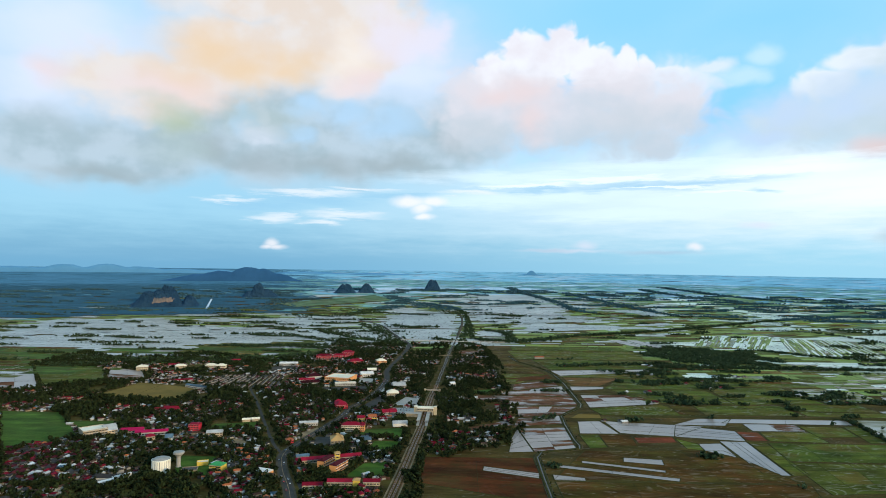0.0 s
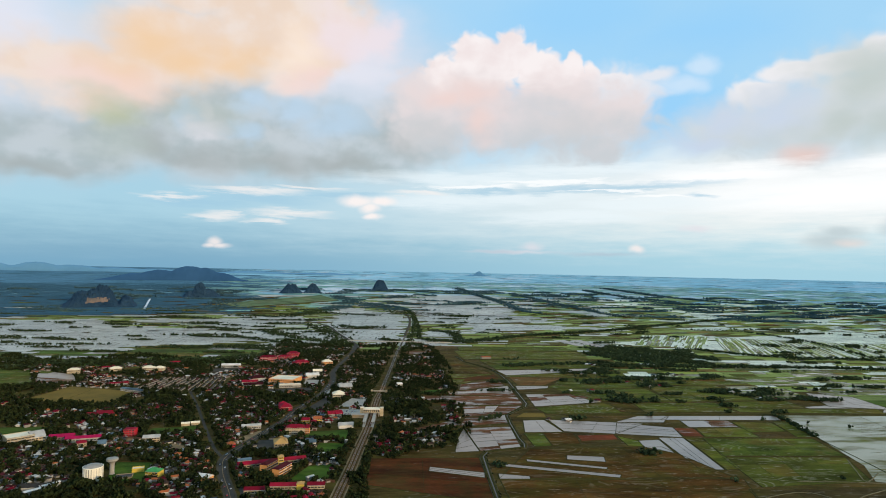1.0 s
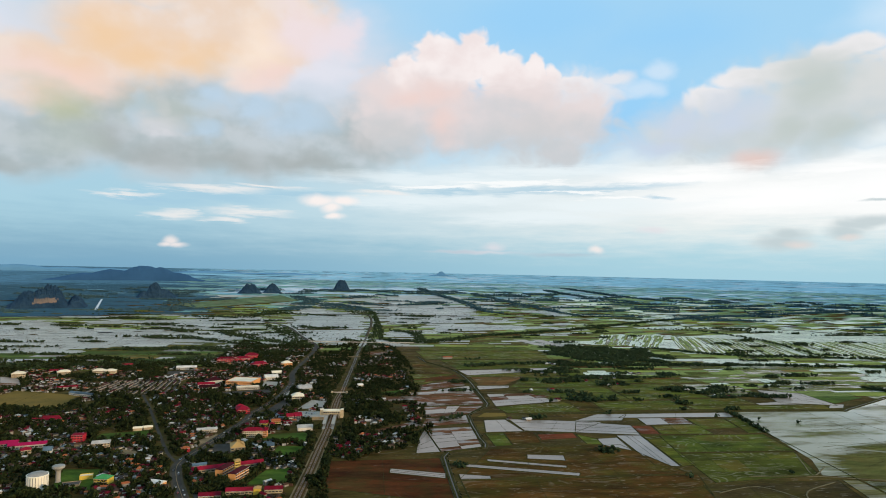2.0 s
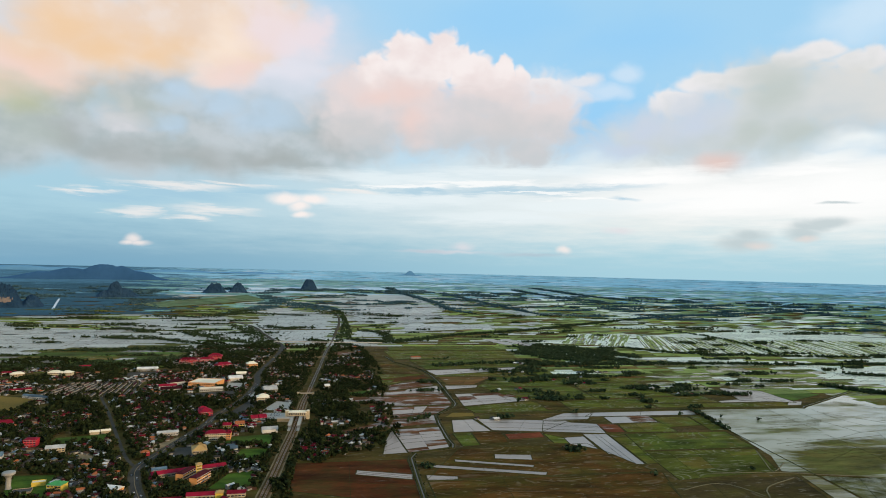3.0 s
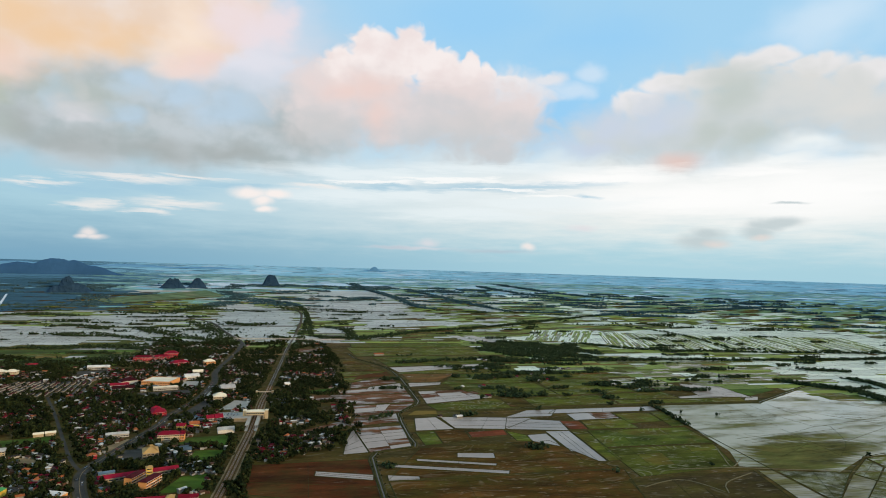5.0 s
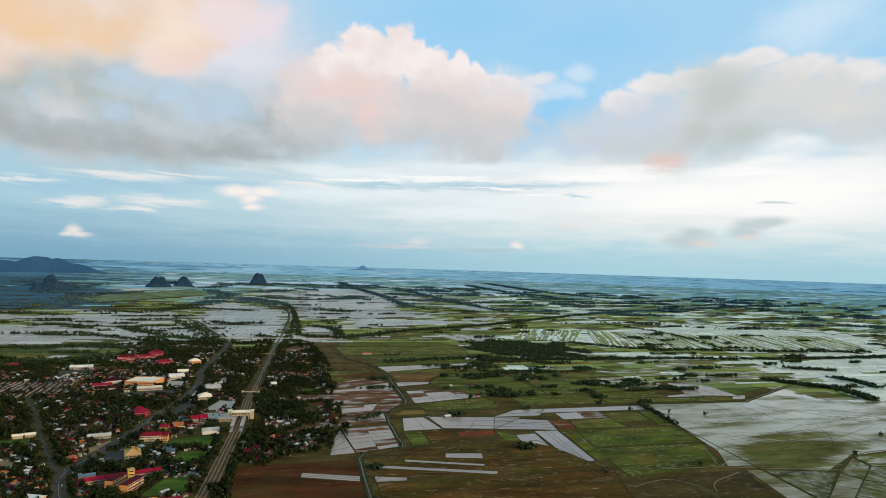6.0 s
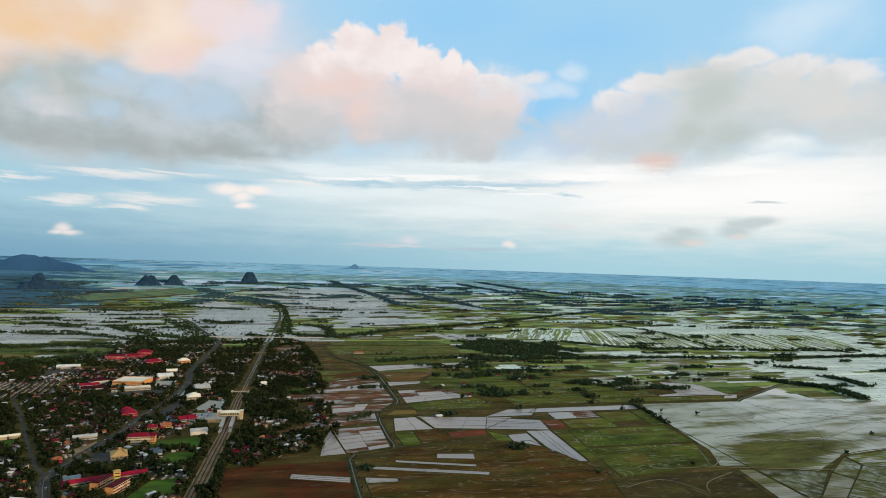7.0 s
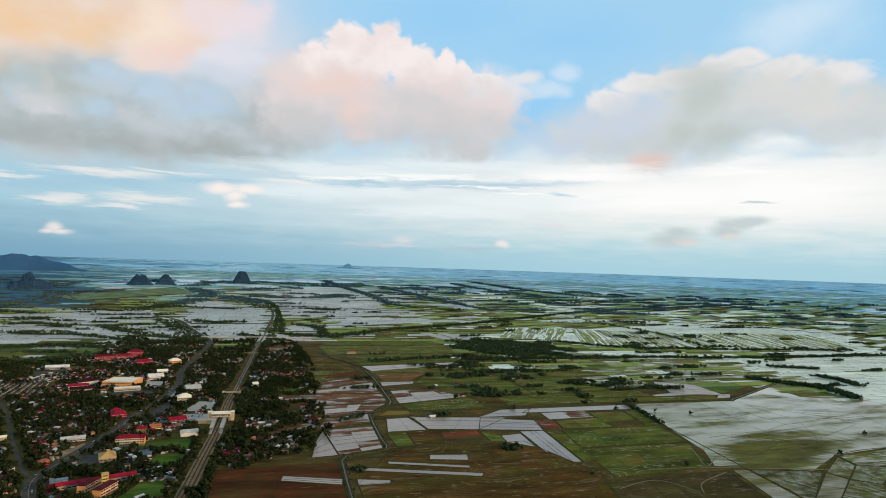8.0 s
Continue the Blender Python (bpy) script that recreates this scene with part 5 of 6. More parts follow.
block("porch", "yellow school porch with an ochre roof", "building", -71, 540, 8, 9, 6.5, 1, "yellow", "ochre", "hip")
block("school_building", "low school building with a bright red roof", "building", -107, 532, 24, 10, 4.5, 4, "wall_cream", "red", "gable", 1, 6)
block("hall", "cream hall with an ochre hip roof", "building", -109, 664, 19, 27, 8, 13, "wall_cream", "ochre", "hip", 2, 4)
block("office_building", "three-storey building with pink walls and a red roof", "building", -101, 716, 30, 15, 10.5, 0, "wall_cream", "red", "hip", 3, 10)
block("annex", "small annex with an orange side wall", "building", -88, 716, 6, 14, 10, 0, "wall_orange", "red", "hip", 3, 2)
# shops between road and station
block("shop_row", "shop row with a red roof", "shops", -96, 762, 12, 12, 6, -4, "yellow", "red", "gable", 2, 4)
block("shop_row", "shop row with an orange roof", "shops", -83, 768, 14, 12, 6, 10, "yellow", "orange", "gable", 2, 4)
block("shop_row", "shop row with a deep red roof", "shops", -86, 757, 9, 10, 5, 10, "wall_white", "red", "hip")
block("shop_row", "shop row with a maroon red roof", "shops", -70, 793, 13, 16, 6, 16, "wall_white", "red", "gable", 2, 4)
block("shop_row", "shop row with a maroon red roof", "shops", -60, 796, 12, 18, 6, 16, "wall_white", "red", "gable", 2, 4)
block("shed", "open shed with a white sheet roof", "shed", -47, 741, 24, 14, 5, 10, "wall_white", "white", "gable")
block("shed", "small blue roofed shed", "shed", -78, 672, 12, 12, 4, 13, "wall_white", "blue", "gable")
block("temple", "temple with a tiered bright red roof", "temple", -132, 831, 22, 24, 7, 18, "wall_red", "red", "hip", 2, 4, rise=7)
block("temple", "small temple with a bright red roof", "temple", -138, 850, 14, 12, 6, 18, "wall_white", "red", "hip", rise=4)
block("kiosk", "small red and yellow corner restaurant", "building", -160, 665, 11, 9, 5, 27, "wall_red", "orange", "hip", 1, 3)
block("hall", "cream civic hall with a pale roof", "building", -69, 909, 24, 22, 8, 9, "wall_cream", "cream", "hip", 2, 5)
block("warehouse", "long white warehouse with a pale roof", "building", -64, 966, 28, 22, 8, 17, "wall_white", "white", "gable", 2, 6)
# shopping hall
block("shopping_hall", "big shopping hall with orange walls and a flat cream roof", "building", -164, 1028, 58, 52, 10, -14, "wall_orange", "cream", "flat", 2, 12)
block("shopping_hall", "white and orange low front of the shopping hall", "building", -150, 985, 46, 14, 6, 14, "wall_white", "cream", "flat", 1, 12)
block("shop_row", "low shop row with a deep red roof and white edge", "shops", -206, 985, 40, 16, 6, 16, "wall_white", "maroon", "gable", 1, 8)
block("shop_row", "low shop row with a red roof beside the hall", "shops", -216, 1008, 34, 14, 6, 14, "wall_white", "red", "gable", 1, 8)
block("warehouse", "white warehouse behind the shopping hall", "building", -126, 1068, 30, 18, 7, 16, "wall_white", "white", "gable", 1, 6)
block("warehouse", "white warehouse beside the road", "building", -122, 1110, 22, 14, 7, 10, "wall_white", "cream", "gable", 1, 5)
block("warehouse", "pale long depot shed", "building", -286, 1172, 46, 14, 6, 6, "wall_white", "white", "gable", 1, 10)
block("warehouse", "long white shed beside the bare plot", "building", -155, 738, 30, 9, 5, 12, "wall_white", "white", "gable", 1, 8)
block("shed", "small shed with a blue roof", "shed", -81, 680, 10, 8, 4, 10, "wall_white", "blue", "gable")
block("shop_row", "dark red roofed shop row behind trees", "shops", -212, 1038, 34, 22, 7, 36, "wall_white", "maroon", "hip")
# schools far behind
block("school_building", "long school building with bright red roofs", "building", -236, 1262, 44, 18, 9, 7, "wall_red", "red", "hip", 3, 8)
block("school_building", "long school building with bright red roofs", "building", -205, 1268, 38, 18, 9, 7, "wall_red", "red", "hip", 3, 8)
block("school_building", "school building with a bright red roof", "building", -194, 1304, 34, 22, 11, 1, "wall_red", "red", "hip", 3, 8)
block("school_building", "low school building with a bright red roof", "building", -165, 1207, 40, 22, 7, 30, "wall_red", "red", "hip", 2, 6)
block("hall", "orange and cream hall", "building", -115, 1208, 26, 20, 9, 20, "wall_orange", "cream", "hip", 2, 4)
# house put in for a small white roof beside the railway
block("silo_house", "small pale house beside the railway", "building", 19, 986, 13, 11, 8, 24, "wall_white", "white", "gable", 2, 3)
block("long_house", "long house with a bright orange red roof in the fields", "building", 208, 1304, 28, 11, 4.5, 8, "wall_dull", "orange", "gable")
# west side of the town
block("office_building", "long building with a magenta red roof", "building", -341, 692, 32, 13, 6, 14, "wall_white", "magenta", "gable", 2, 8)
block("office_building", "long building with a magenta red roof", "building", -318, 689, 46, 11, 5, 16, "wall_white", "magenta", "gable", 1, 10)
block("factory", "plain box building clad in bright red", "building", -279, 711, 16, 14, 10, 2, "wall_red", "red", "hip", 3, 4, rise=2)
block("villa", "cream two-storey villa with a red roof", "building", -308, 664, 12, 12, 8, 30, "wall_cream", "red", "hip", 2, 3)
block("shed", "shed with a pale blue roof", "shed", -290, 669, 10, 16, 5, 16, "wall_white", "blue", "gable")
block("grandstand", "long white roofed stand beside the sports field", "building", -248, 688, 23, 12, 6, 14, "wall_cream", "white", "gable", 2, 6)
block("shed", "low shed with a pale roof", "shed", -233, 751, 13, 8, 4, 17, "wall_cream", "cream", "gable")
block("shed", "low shed with a pale roof", "shed", -223, 755, 13, 8, 4, 17, "wall_cream", "cream", "gable")
block("pump_house", "cream pump house with a bright green roof", "building", -204, 576, 17, 13, 7, -14, "yellow", "green", "hip", 2, 4)
block("pump_house", "low yellow pump house", "building", -223, 589, 14, 9, 4, 16, "yellow", "cream", "flat")
block("filter_basin", "low basin with a dark glassy top", "basin", -229, 573, 19, 14, 1.4, 12, "wall_cream", "grey", "flat")
block("shed", "long shed with a grey green sheet roof", "shed", -291, 545, 22, 11, 4, 6, "wall_white", "grey", "gable")
block("shed", "narrow shed with a white sheet roof", "shed", -279, 549, 22, 5, 4, 52, "wall_white", "white", "gable")
block("shed", "narrow shed with a white sheet roof", "shed", -285, 535, 18, 5, 4, 52, "wall_white", "white", "gable")
block("workshop", "workshop with a white roof and orange wall", "building", -157, 564, 17, 11, 5, -22, "wall_orange", "white", "gable")
block("office_building", "large pale concrete hall with a stepped roof", "building", -378, 680, 34, 28, 12, 42, "wall_cream", "cream", "flat", 3, 8, sides=(-1, 1))
block("office_building", "pale wing of the concrete hall", "building", -366, 690, 18, 26, 8, 42, "wall_cream", "white", "gable", 2, 4)
for x, y, w, rot in ((-356, 795, 20, -4), (-342, 797, 22, 4), (-348, 806, 24, 0), (-411, 997, 36, 22), (-494, 1145, 18, 18), (-398, 1208, 24, 20)):
    block("long_house", "long low building with a red roof", "building", x, y, w, 10, 4.5, rot, "wall_white", "red", "gable", 1, 4)
for x, y, w, rot in ((-527, 1099, 26, 15), (-466, 1115, 26, 25), (-415, 1126, 26, 0), (-396, 1124, 22, 0)):
    block("office_building", "cream public building with a pale roof", "building", x, y, w, 16, 9, rot, "wall_cream", "cream", "hip", 2, 6)
for x, y, w, rot in ((-376, 951, 40, -24), (-366, 944, 40, -24)):
    block("terrace_row", "terraced row with a pale blue roof", "houses", x, y, w, 10, 4.5, rot, "wall_white", "blue", "gable", 1, 8)

# terraced estate: parallel rows, each of short terraces with pale gable ends
for i in range(15):
    for j in range(4):
        lean = 9.0 - 1.3 * i
        roof = ("grey", "grey", "rust", "grey", "maroon")[(i + 2 * j) % 5]
        block("terrace_row", "terraced house row with pale walls and a %s roof" % {"grey": "dark grey", "rust": "rusty", "maroon": "dark maroon"}[roof], "houses", -368 + 7.8 * i + lean * (j - 1.5) / 3, 962 + 25.5 * j + 8 * (i < 5), 27, 3.3, 2.8, 90 - lean * 0.75, "concrete", roof, "gable", group="terraced estate")


def water_tank(x, y):
    ob = thing("water_tank", "large cream cylindrical water tank with vertical ribs", "water tank", place(x, y))
    KEEP_OUT.append((x, y, 13))
    part("body", lathe("body", [(11, 0), (11, 15), (11.4, 15), (11.4, 16.2), (10.8, 16.2)], M["tank"], 40), ob)
    part("lid", lathe("lid", [(10.8, 16.2), (8, 17.8), (4, 18.7), (0.8, 19)], M["wall_white"], 40), ob, "pale domed lid")
    rib = box_mesh("rib", -0.3, 0.3, -0.25, 0.25, 0, 15, M["wall_white"])
    for k in range(24):
        part("rib", rib, ob, m=pose(11.1 * math.cos(k * 0.2618), 11.1 * math.sin(k * 0.2618), 0, 0, 0, 15 * k + 90))
    return ob


def water_tower(x, y):
    ob = thing("water_tower", "pale mushroom-shaped concrete water tower", "water tower", place(x, y))
    KEEP_OUT.append((x, y, 8))
    part("stem", lathe("stem", [(3.4, 0), (2.8, 2), (2.7, 12), (3.3, 14)], M["wall_white"], 24), ob)
    part("bowl", lathe("bowl", [(3.3, 14), (5.8, 16.4), (6.9, 17.2), (6.9, 19.4), (6.4, 19.8), (0.8, 20.4)], M["wall_white"], 32), ob)
    return ob


water_tank(-253, 568)
water_tower(-243, 582)


def station():
    """Station hall over the tracks, two platforms with canopies, forecourt and foot bridge."""
    rot = -4.0
    ob = thing("railway_station", "pale concrete railway station hall bridging the tracks", "station", place(-18, 800, rot))
    KEEP_OUT.append((-24, 795, 30)), KEEP_OUT.append((-50, 815, 18)), KEEP_OUT.append((-22, 760, 20))
    v, f = [], []
    for x in (-13, -7.6, 7.6, 13):
        for y in (-7, 7):
            box(v, f, x - 0.8, x + 0.8, y - 0.8, y + 0.8, 0, 7.0)
    part("pillar", mesh_of("pillar", v, f, M["concrete"]), ob, "concrete piers of the hall")
    part("hall", box_mesh("hall", -15, 15, -8, 8, 7, 12, M["wall_cream"]), ob, "cream upper hall over the tracks")
    part("roof", mesh_of("roof", *roof_lists(30, 16, 12.004, "hip", 2.6), ROOFS["cream"]), ob)
    pane = box_mesh("window", -1.3, 1.3, -0.08, 0.08, 0, 2.4, M["glass"])
    for i in range(8):
        part("window", pane, ob, m=pose(-12.6 + 3.6 * i, -8, 8.6))
    for k in (-1, 1):
        t = part("stair_tower", box_mesh("stair_tower", -2.6, 2.6, -5, 5, 0, 14, M["wall_cream"]), ob, "square cream stair tower", pose(k * 17.6, 0, 0))
        part("cap", mesh_of("cap", *roof_lists(5.2, 10, 14.004, "hip", 1.6), ROOFS["cream"]), t)
    for k in (-1, 1):
        p = part("platform", box_mesh("platform", -2.2, 2.2, -75, 26, 0, 1.1, M["concrete"]), ob, "long concrete platform", pose(k * 7.2 - 1.0, -8, 0, 0, 0, 2.0))
        part("canopy", box_mesh("canopy", -2.8, 2.8, -62, 4, 5.6, 6.0, M["concrete"]), p, "pale platform canopy")
        post = box_mesh("post", -0.2, 0.2, -0.2, 0.2, 1.1, 5.6, M["steel"])
        for i in range(13):
            part("post", post, p, m=pose(0, -60 + 5 * i, 0))
    part("canopy", box_mesh("canopy", -34, -11, -24, -10, 5.6, 6.1, M["concrete"]), ob, "broad pale roof over the entrance")
    part("entrance", box_mesh("entrance", -32, -12.5, -22, -12, 0, 5.6, M["wall_cream"]), ob, "cream entrance wing")
    part("forecourt", box_mesh("forecourt", -66, -18, -2, 44, 0, 0.12, M["concrete"]), ob, "paved forecourt and car park")
    br = thing("foot_bridge", "narrow concrete foot bridge over the railway", "bridge", place(-11, 930, -3))
    part("deck", box_mesh("deck", -17, 17, -1.6, 1.6, 6.5, 7.1, M["concrete"]), br)
    part("parapet", box_mesh("parapet", -17, 17, -1.75, -1.6, 7.1, 8.3, M["concrete"]), br)
    part("parapet", box_mesh("parapet", -17, 17, 1.6, 1.75, 7.1, 8.3, M["concrete"]), br)
    for k in (-15, 15):
        part("stair_tower", box_mesh("stair_tower", -2, 2, -3, 3, 0, 9.5, M["wall_cream"]), br, m=pose(k, 0, 0))


station()

# town houses: the nearer ones are things, those behind are joined
HOUSE_PARTS = {}
ROOF_WORD = {"red": "red", "maroon": "dark maroon", "grey": "grey", "rust": "rusty brown", "white": "white sheet", "blue": "pale blue", "orange": "orange tiled"}


def house(x, y, rot, w, d, h, roof, kind, wall):
    key = (w, d, h, roof, kind, wall)
    if key not in HOUSE_PARTS:
        HOUSE_PARTS[key] = (box_mesh("wall", -w / 2, w / 2, -d / 2, d / 2, -0.1, h, M[wall]), mesh_of("roof", *roof_lists(w, d, h + 0.004, kind, d * 0.33, 0.6), ROOFS[roof]), box_mesh("window", -0.9, 0.9, -0.06, 0.06, 0, 1.2, M["glass"]), box_mesh("porch_roof", -w * 0.28, w * 0.28, -2.4, 0.2, 0, 0.2, ROOFS[roof]))
    a, b, c, e = HOUSE_PARTS[key]
    ob = thing("house", "small house with a %s %s roof among trees" % (ROOF_WORD[roof], kind), "house", place(x, y, rot), "town houses")
    part("wall", a, ob), part("roof", b, ob)
    for k in (-0.3, 0.3):
        part("window", c, ob, m=pose(k * w, -d / 2, h - 1.9))
    part("porch_roof", e, ob, m=pose(0, -d / 2 - 0.5, 2.3))
    return ob


def build_houses():
    rnd = random.Random(21)
    g = np.random.default_rng(4)
    xs, ys = g.uniform(-640, 130, 28000), g.uniform(430, 1540, 28000)
    ok = free(xs, ys, 4) & (np.arctan2(xs, ys) > -0.74) & (xs < EDGE(ys) - 16) & (ys > 470) & (ys < np.where(xs < -260, 1200, 1540))
    spots, cells = [], {}

    def grid_near(x, y):
        i, j = int(x // 10), int(y // 10)
        return [q for a in (-1, 0, 1) for b in (-1, 0, 1) for q in cells.get((i + a, j + b), ())]

    for x, y in zip(xs[ok], ys[ok]):
        lim = 0.2 if x > -20 and y > 900 else 0.1 if y > 1150 or x < -420 else 0.04 if x > -20 else -0.12
        if noise.noise((x / 70, y / 70, 8.0)) < lim or any((x - a) ** 2 + (y - b) ** 2 < 5.6 ** 2 for a, b in grid_near(x, y)):
            continue
        spots.append((x, y))
        cells.setdefault((int(x // 10), int(y // 10)), []).append((x, y))
    spots.sort(key=lambda q: math.hypot(*q))
    bulk = {}
    for n, (x, y) in enumerate(spots):
        KEEP_OUT.append((x, y, 2.6))
        roof = rnd.choice(["maroon", "maroon", "maroon", "grey", "grey", "grey", "grey", "grey", "grey", "rust", "rust", "rust", "rust", "white", "white", "white", "blue", "orange"] if noise.noise((x / 38, y / 38, 6.3)) < 0.12 else ["red", "red", "red", "red", "maroon", "orange", "rust"])
        w, d = rnd.choice([(5, 4), (6.5, 4.6), (8, 5), (6, 5), (9.5, 4.6), (4.4, 3.6)])
        h = rnd.choice([2.3, 2.5, 2.5, 4.4])
        rot = 20 * round(noise.noise((x / 160, y / 160, 2.0)) * 4) + rnd.choice([0, 90]) + rnd.uniform(-5, 5)
        kind, wall = rnd.choice(["hip", "gable"]), rnd.choice(["wall_dull", "wall_dull", "wall_dull", "wall_dull", "wall_white", "wall_cream"])
        if n < 80:
            house(x, y, rot, w, d, h, roof, kind, wall)
            continue
        m = place(x, y, rot)
        v, f = [], []
        box(v, f, -w / 2, w / 2, -d / 2, d / 2, -0.1, h)
        for key, vv, ff in ((wall, v, f), (roof, *roof_lists(w, d, h + 0.004, kind, d * 0.33, 0.6))):
            bv, bf = bulk.setdefault(key, ([], []))
            k = len(bv)
            bv += [m @ Vector(q) for q in vv]
            bf += [[k + i for i in q] for q in ff]
    for key, (bv, bf) in bulk.items():
        what = "walls of farther town houses" if key in M else ROOF_WORD[key] + " roofs of farther town houses"
        tagged(new("far_houses", mesh_of("far_houses", bv, bf, M.get(key) or ROOFS[key])), what, "houses", kind="stuff")


build_houses()


def build_sheds():
    """Small sheds added beside the houses, for flecks of gable walls and cars."""
    rnd = random.Random(17)
    bulk = {"white": ([], []), "grey": ([], []), "rust": ([], [])}
    spots = [(x + 4.4 * math.cos(t), y + 4.4 * math.sin(t)) for x, y, r in KEEP_OUT if r == 2.6 for t in (rnd.uniform(0, 3.1), rnd.uniform(3.1, 6.2)) if rnd.random() < 0.75]
    ok = free(np.array([q[0] for q in spots]), np.array([q[1] for q in spots]), -1.0)
    for (px, py), good in zip(spots, ok):
        if not good:
            continue
        m = place(px, py, rnd.uniform(0, 180))
        w, d, h = rnd.uniform(1.2, 2.6), rnd.uniform(0.9, 1.6), rnd.uniform(2.0, 2.8)
        v, f = [], []
        box(v, f, -w, w, -d, d, 0, h)
        v[6], v[7] = (w, d, h + 0.7), (-w, d, h + 0.7)
        bv, bf = bulk[rnd.choice(["white", "white", "grey", "rust"])]
        n = len(bv)
        bv += [m @ Vector(q) for q in v]
        bf += [[n + i for i in q] for q in f]
    for key, (bv, bf) in bulk.items():
        tagged(new("sheds", mesh_of("sheds", bv, bf, ROOFS[key])), "small %s lean-to sheds between the houses" % ROOF_WORD[key], "sheds", kind="stuff")


build_sheds()


def build_estate():
    """Small houses packed together west of the town."""
    rnd = random.Random(8)
    for i in range(11):
        for j in range(15):
            u, w = (i + rnd.uniform(0.2, 0.8)) / 11, (j + rnd.uniform(0.2, 0.8)) / 15
            p = Vector((-440, 636)).lerp(Vector((-378, 658)), u).lerp(Vector((-374, 532)).lerp(Vector((-298, 536)), u), w)
            if rnd.random() < 0.12 or any((p.x - a) ** 2 + (p.y - b) ** 2 < (r + 3) ** 2 for a, b, r in KEEP_OUT[:120]):
                continue
            roof = rnd.choice(["maroon", "maroon", "maroon", "rust", "grey", "grey", "red", "maroon", "white", "grey"])
            w_, d_ = rnd.choice([(7.5, 5), (8.5, 5), (10, 5), (6.5, 5)])
            house(p.x, p.y, rnd.choice([8, 98, 98]) + rnd.uniform(-6, 6), w_, d_, 2.5, roof, "gable", "wall_dull")
            KEEP_OUT.append((p.x, p.y, 3.4))


build_estate()


def build_farms():
    """Farm houses among the tree clumps of the plain."""
    rnd = random.Random(31)
    for x, y, n in ((330, 886, 5), (366, 1036, 6), (300, 960, 3), (470, 1062, 6), (440, 1000, 5), (540, 950, 6), (585, 895, 5), (640, 900, 4), (520, 1110, 6), (380, 1120, 6), (260, 1210, 6), (420, 1225, 5), (560, 1215, 6), (700, 1205, 5), (235, 780, 3)):
        for k in range(n):
            roof = rnd.choice(["maroon", "red", "grey", "white", "white", "rust", "blue"])
            house(x + rnd.gauss(0, 14), y + rnd.gauss(0, 5), rnd.uniform(0, 90), *rnd.choice([(9, 6), (11, 6.5), (8, 6)]), 2.6, roof, rnd.choice(["gable", "hip"]), "wall_dull")


build_farms()


# ------------------------------------------------------------------ trees
def crown_cards(seed, n, r, h, size):
    """Leaf clumps of one crown as tilted quads in several lobes: an array n x 4 x 3."""
    g = np.random.default_rng(seed)
    lobes = g.normal(0, 1, (6, 3)) * [r * 0.45, r * 0.45, h * 0.18] + [0, 0, h * 0.58]
    which = g.integers(0, 6, n)
    d = g.normal(0, 1, (n, 3))
    d /= np.linalg.norm(d, axis=1)[:, None]
    c = lobes[which] + d * g.uniform(0.5, 1.0, (n, 1)) * [r * 0.55, r * 0.55, h * 0.28]
    c[:, 2] = np.maximum(c[:, 2], h * 0.12)
    u = g.normal(0, 1, (n, 3))
    u -= d * (u * d).sum(1)[:, None] * 0.7
    u /= np.linalg.norm(u, axis=1)[:, None]
    w = np.cross(d + g.normal(0, 0.35, (n, 3)), u)
    w /= np.linalg.norm(w, axis=1)[:, None]
    s = size * g.uniform(0.6, 1.3, (n, 1))
    return np.stack([c - u * s - w * s * 0.7, c + u * s * 1.1 - w * s * 0.5, c + u * s * 0.8 + w * s * 0.8, c - u * s * 0.9 + w * s * 0.6], 1)


def quads_mesh(name, q, mat):
    """A mesh from an array n x 4 x 3 of quads."""
    n = len(q)
    me = bpy.data.meshes.new(name)
    me.vertices.add(4 * n)
    me.vertices.foreach_set("co", q.reshape(-1).astype(np.float32))
    me.loops.add(4 * n)
    me.loops.foreach_set("vertex_index", np.arange(4 * n, dtype=np.int32))
    me.polygons.add(n)
    me.polygons.foreach_set("loop_start", np.arange(0, 4 * n, 4, dtype=np.int32))
    me.update(calc_edges=True)
    me.materials.append(mat)
    return me


NEAR_CROWNS = [crown_cards(100 + k, 60, 3.2, 6.4, 0.95) for k in range(8)]
FAR_CROWNS = [crown_cards(200 + k, 30, 3.8, 5.6, 1.35) for k in range(8)]


def woods(label, x, y, scale, seed, crowns, mat):
    """Many trees as one object."""
    g = np.random.default_rng(seed)
    base = np.array([far(a, b) for a, b in zip(x, y)])
    which, turn, tall = g.integers(0, 8, len(x)), g.uniform(0, 6.283, len(x)), g.uniform(0.75, 1.3, len(x))
    out = []
    for k in range(8):
        i = np.where(which == k)[0]
        q = crowns[k][None]
        c, s = np.cos(turn[i])[:, None, None], np.sin(turn[i])[:, None, None]
        p = np.stack([q[..., 0] * c - q[..., 1] * s, q[..., 0] * s + q[..., 1] * c, q[..., 2] * tall[i][:, None, None]], -1)
        p = p * np.asarray(scale)[i][:, None, None, None] + base[i][:, None, None, :]
        out.append(p.reshape(-1, 4, 3))
    return tagged(new("woods", quads_mesh("woods", np.concatenate(out), mat)), label, "trees", kind="stuff")


TREES = []
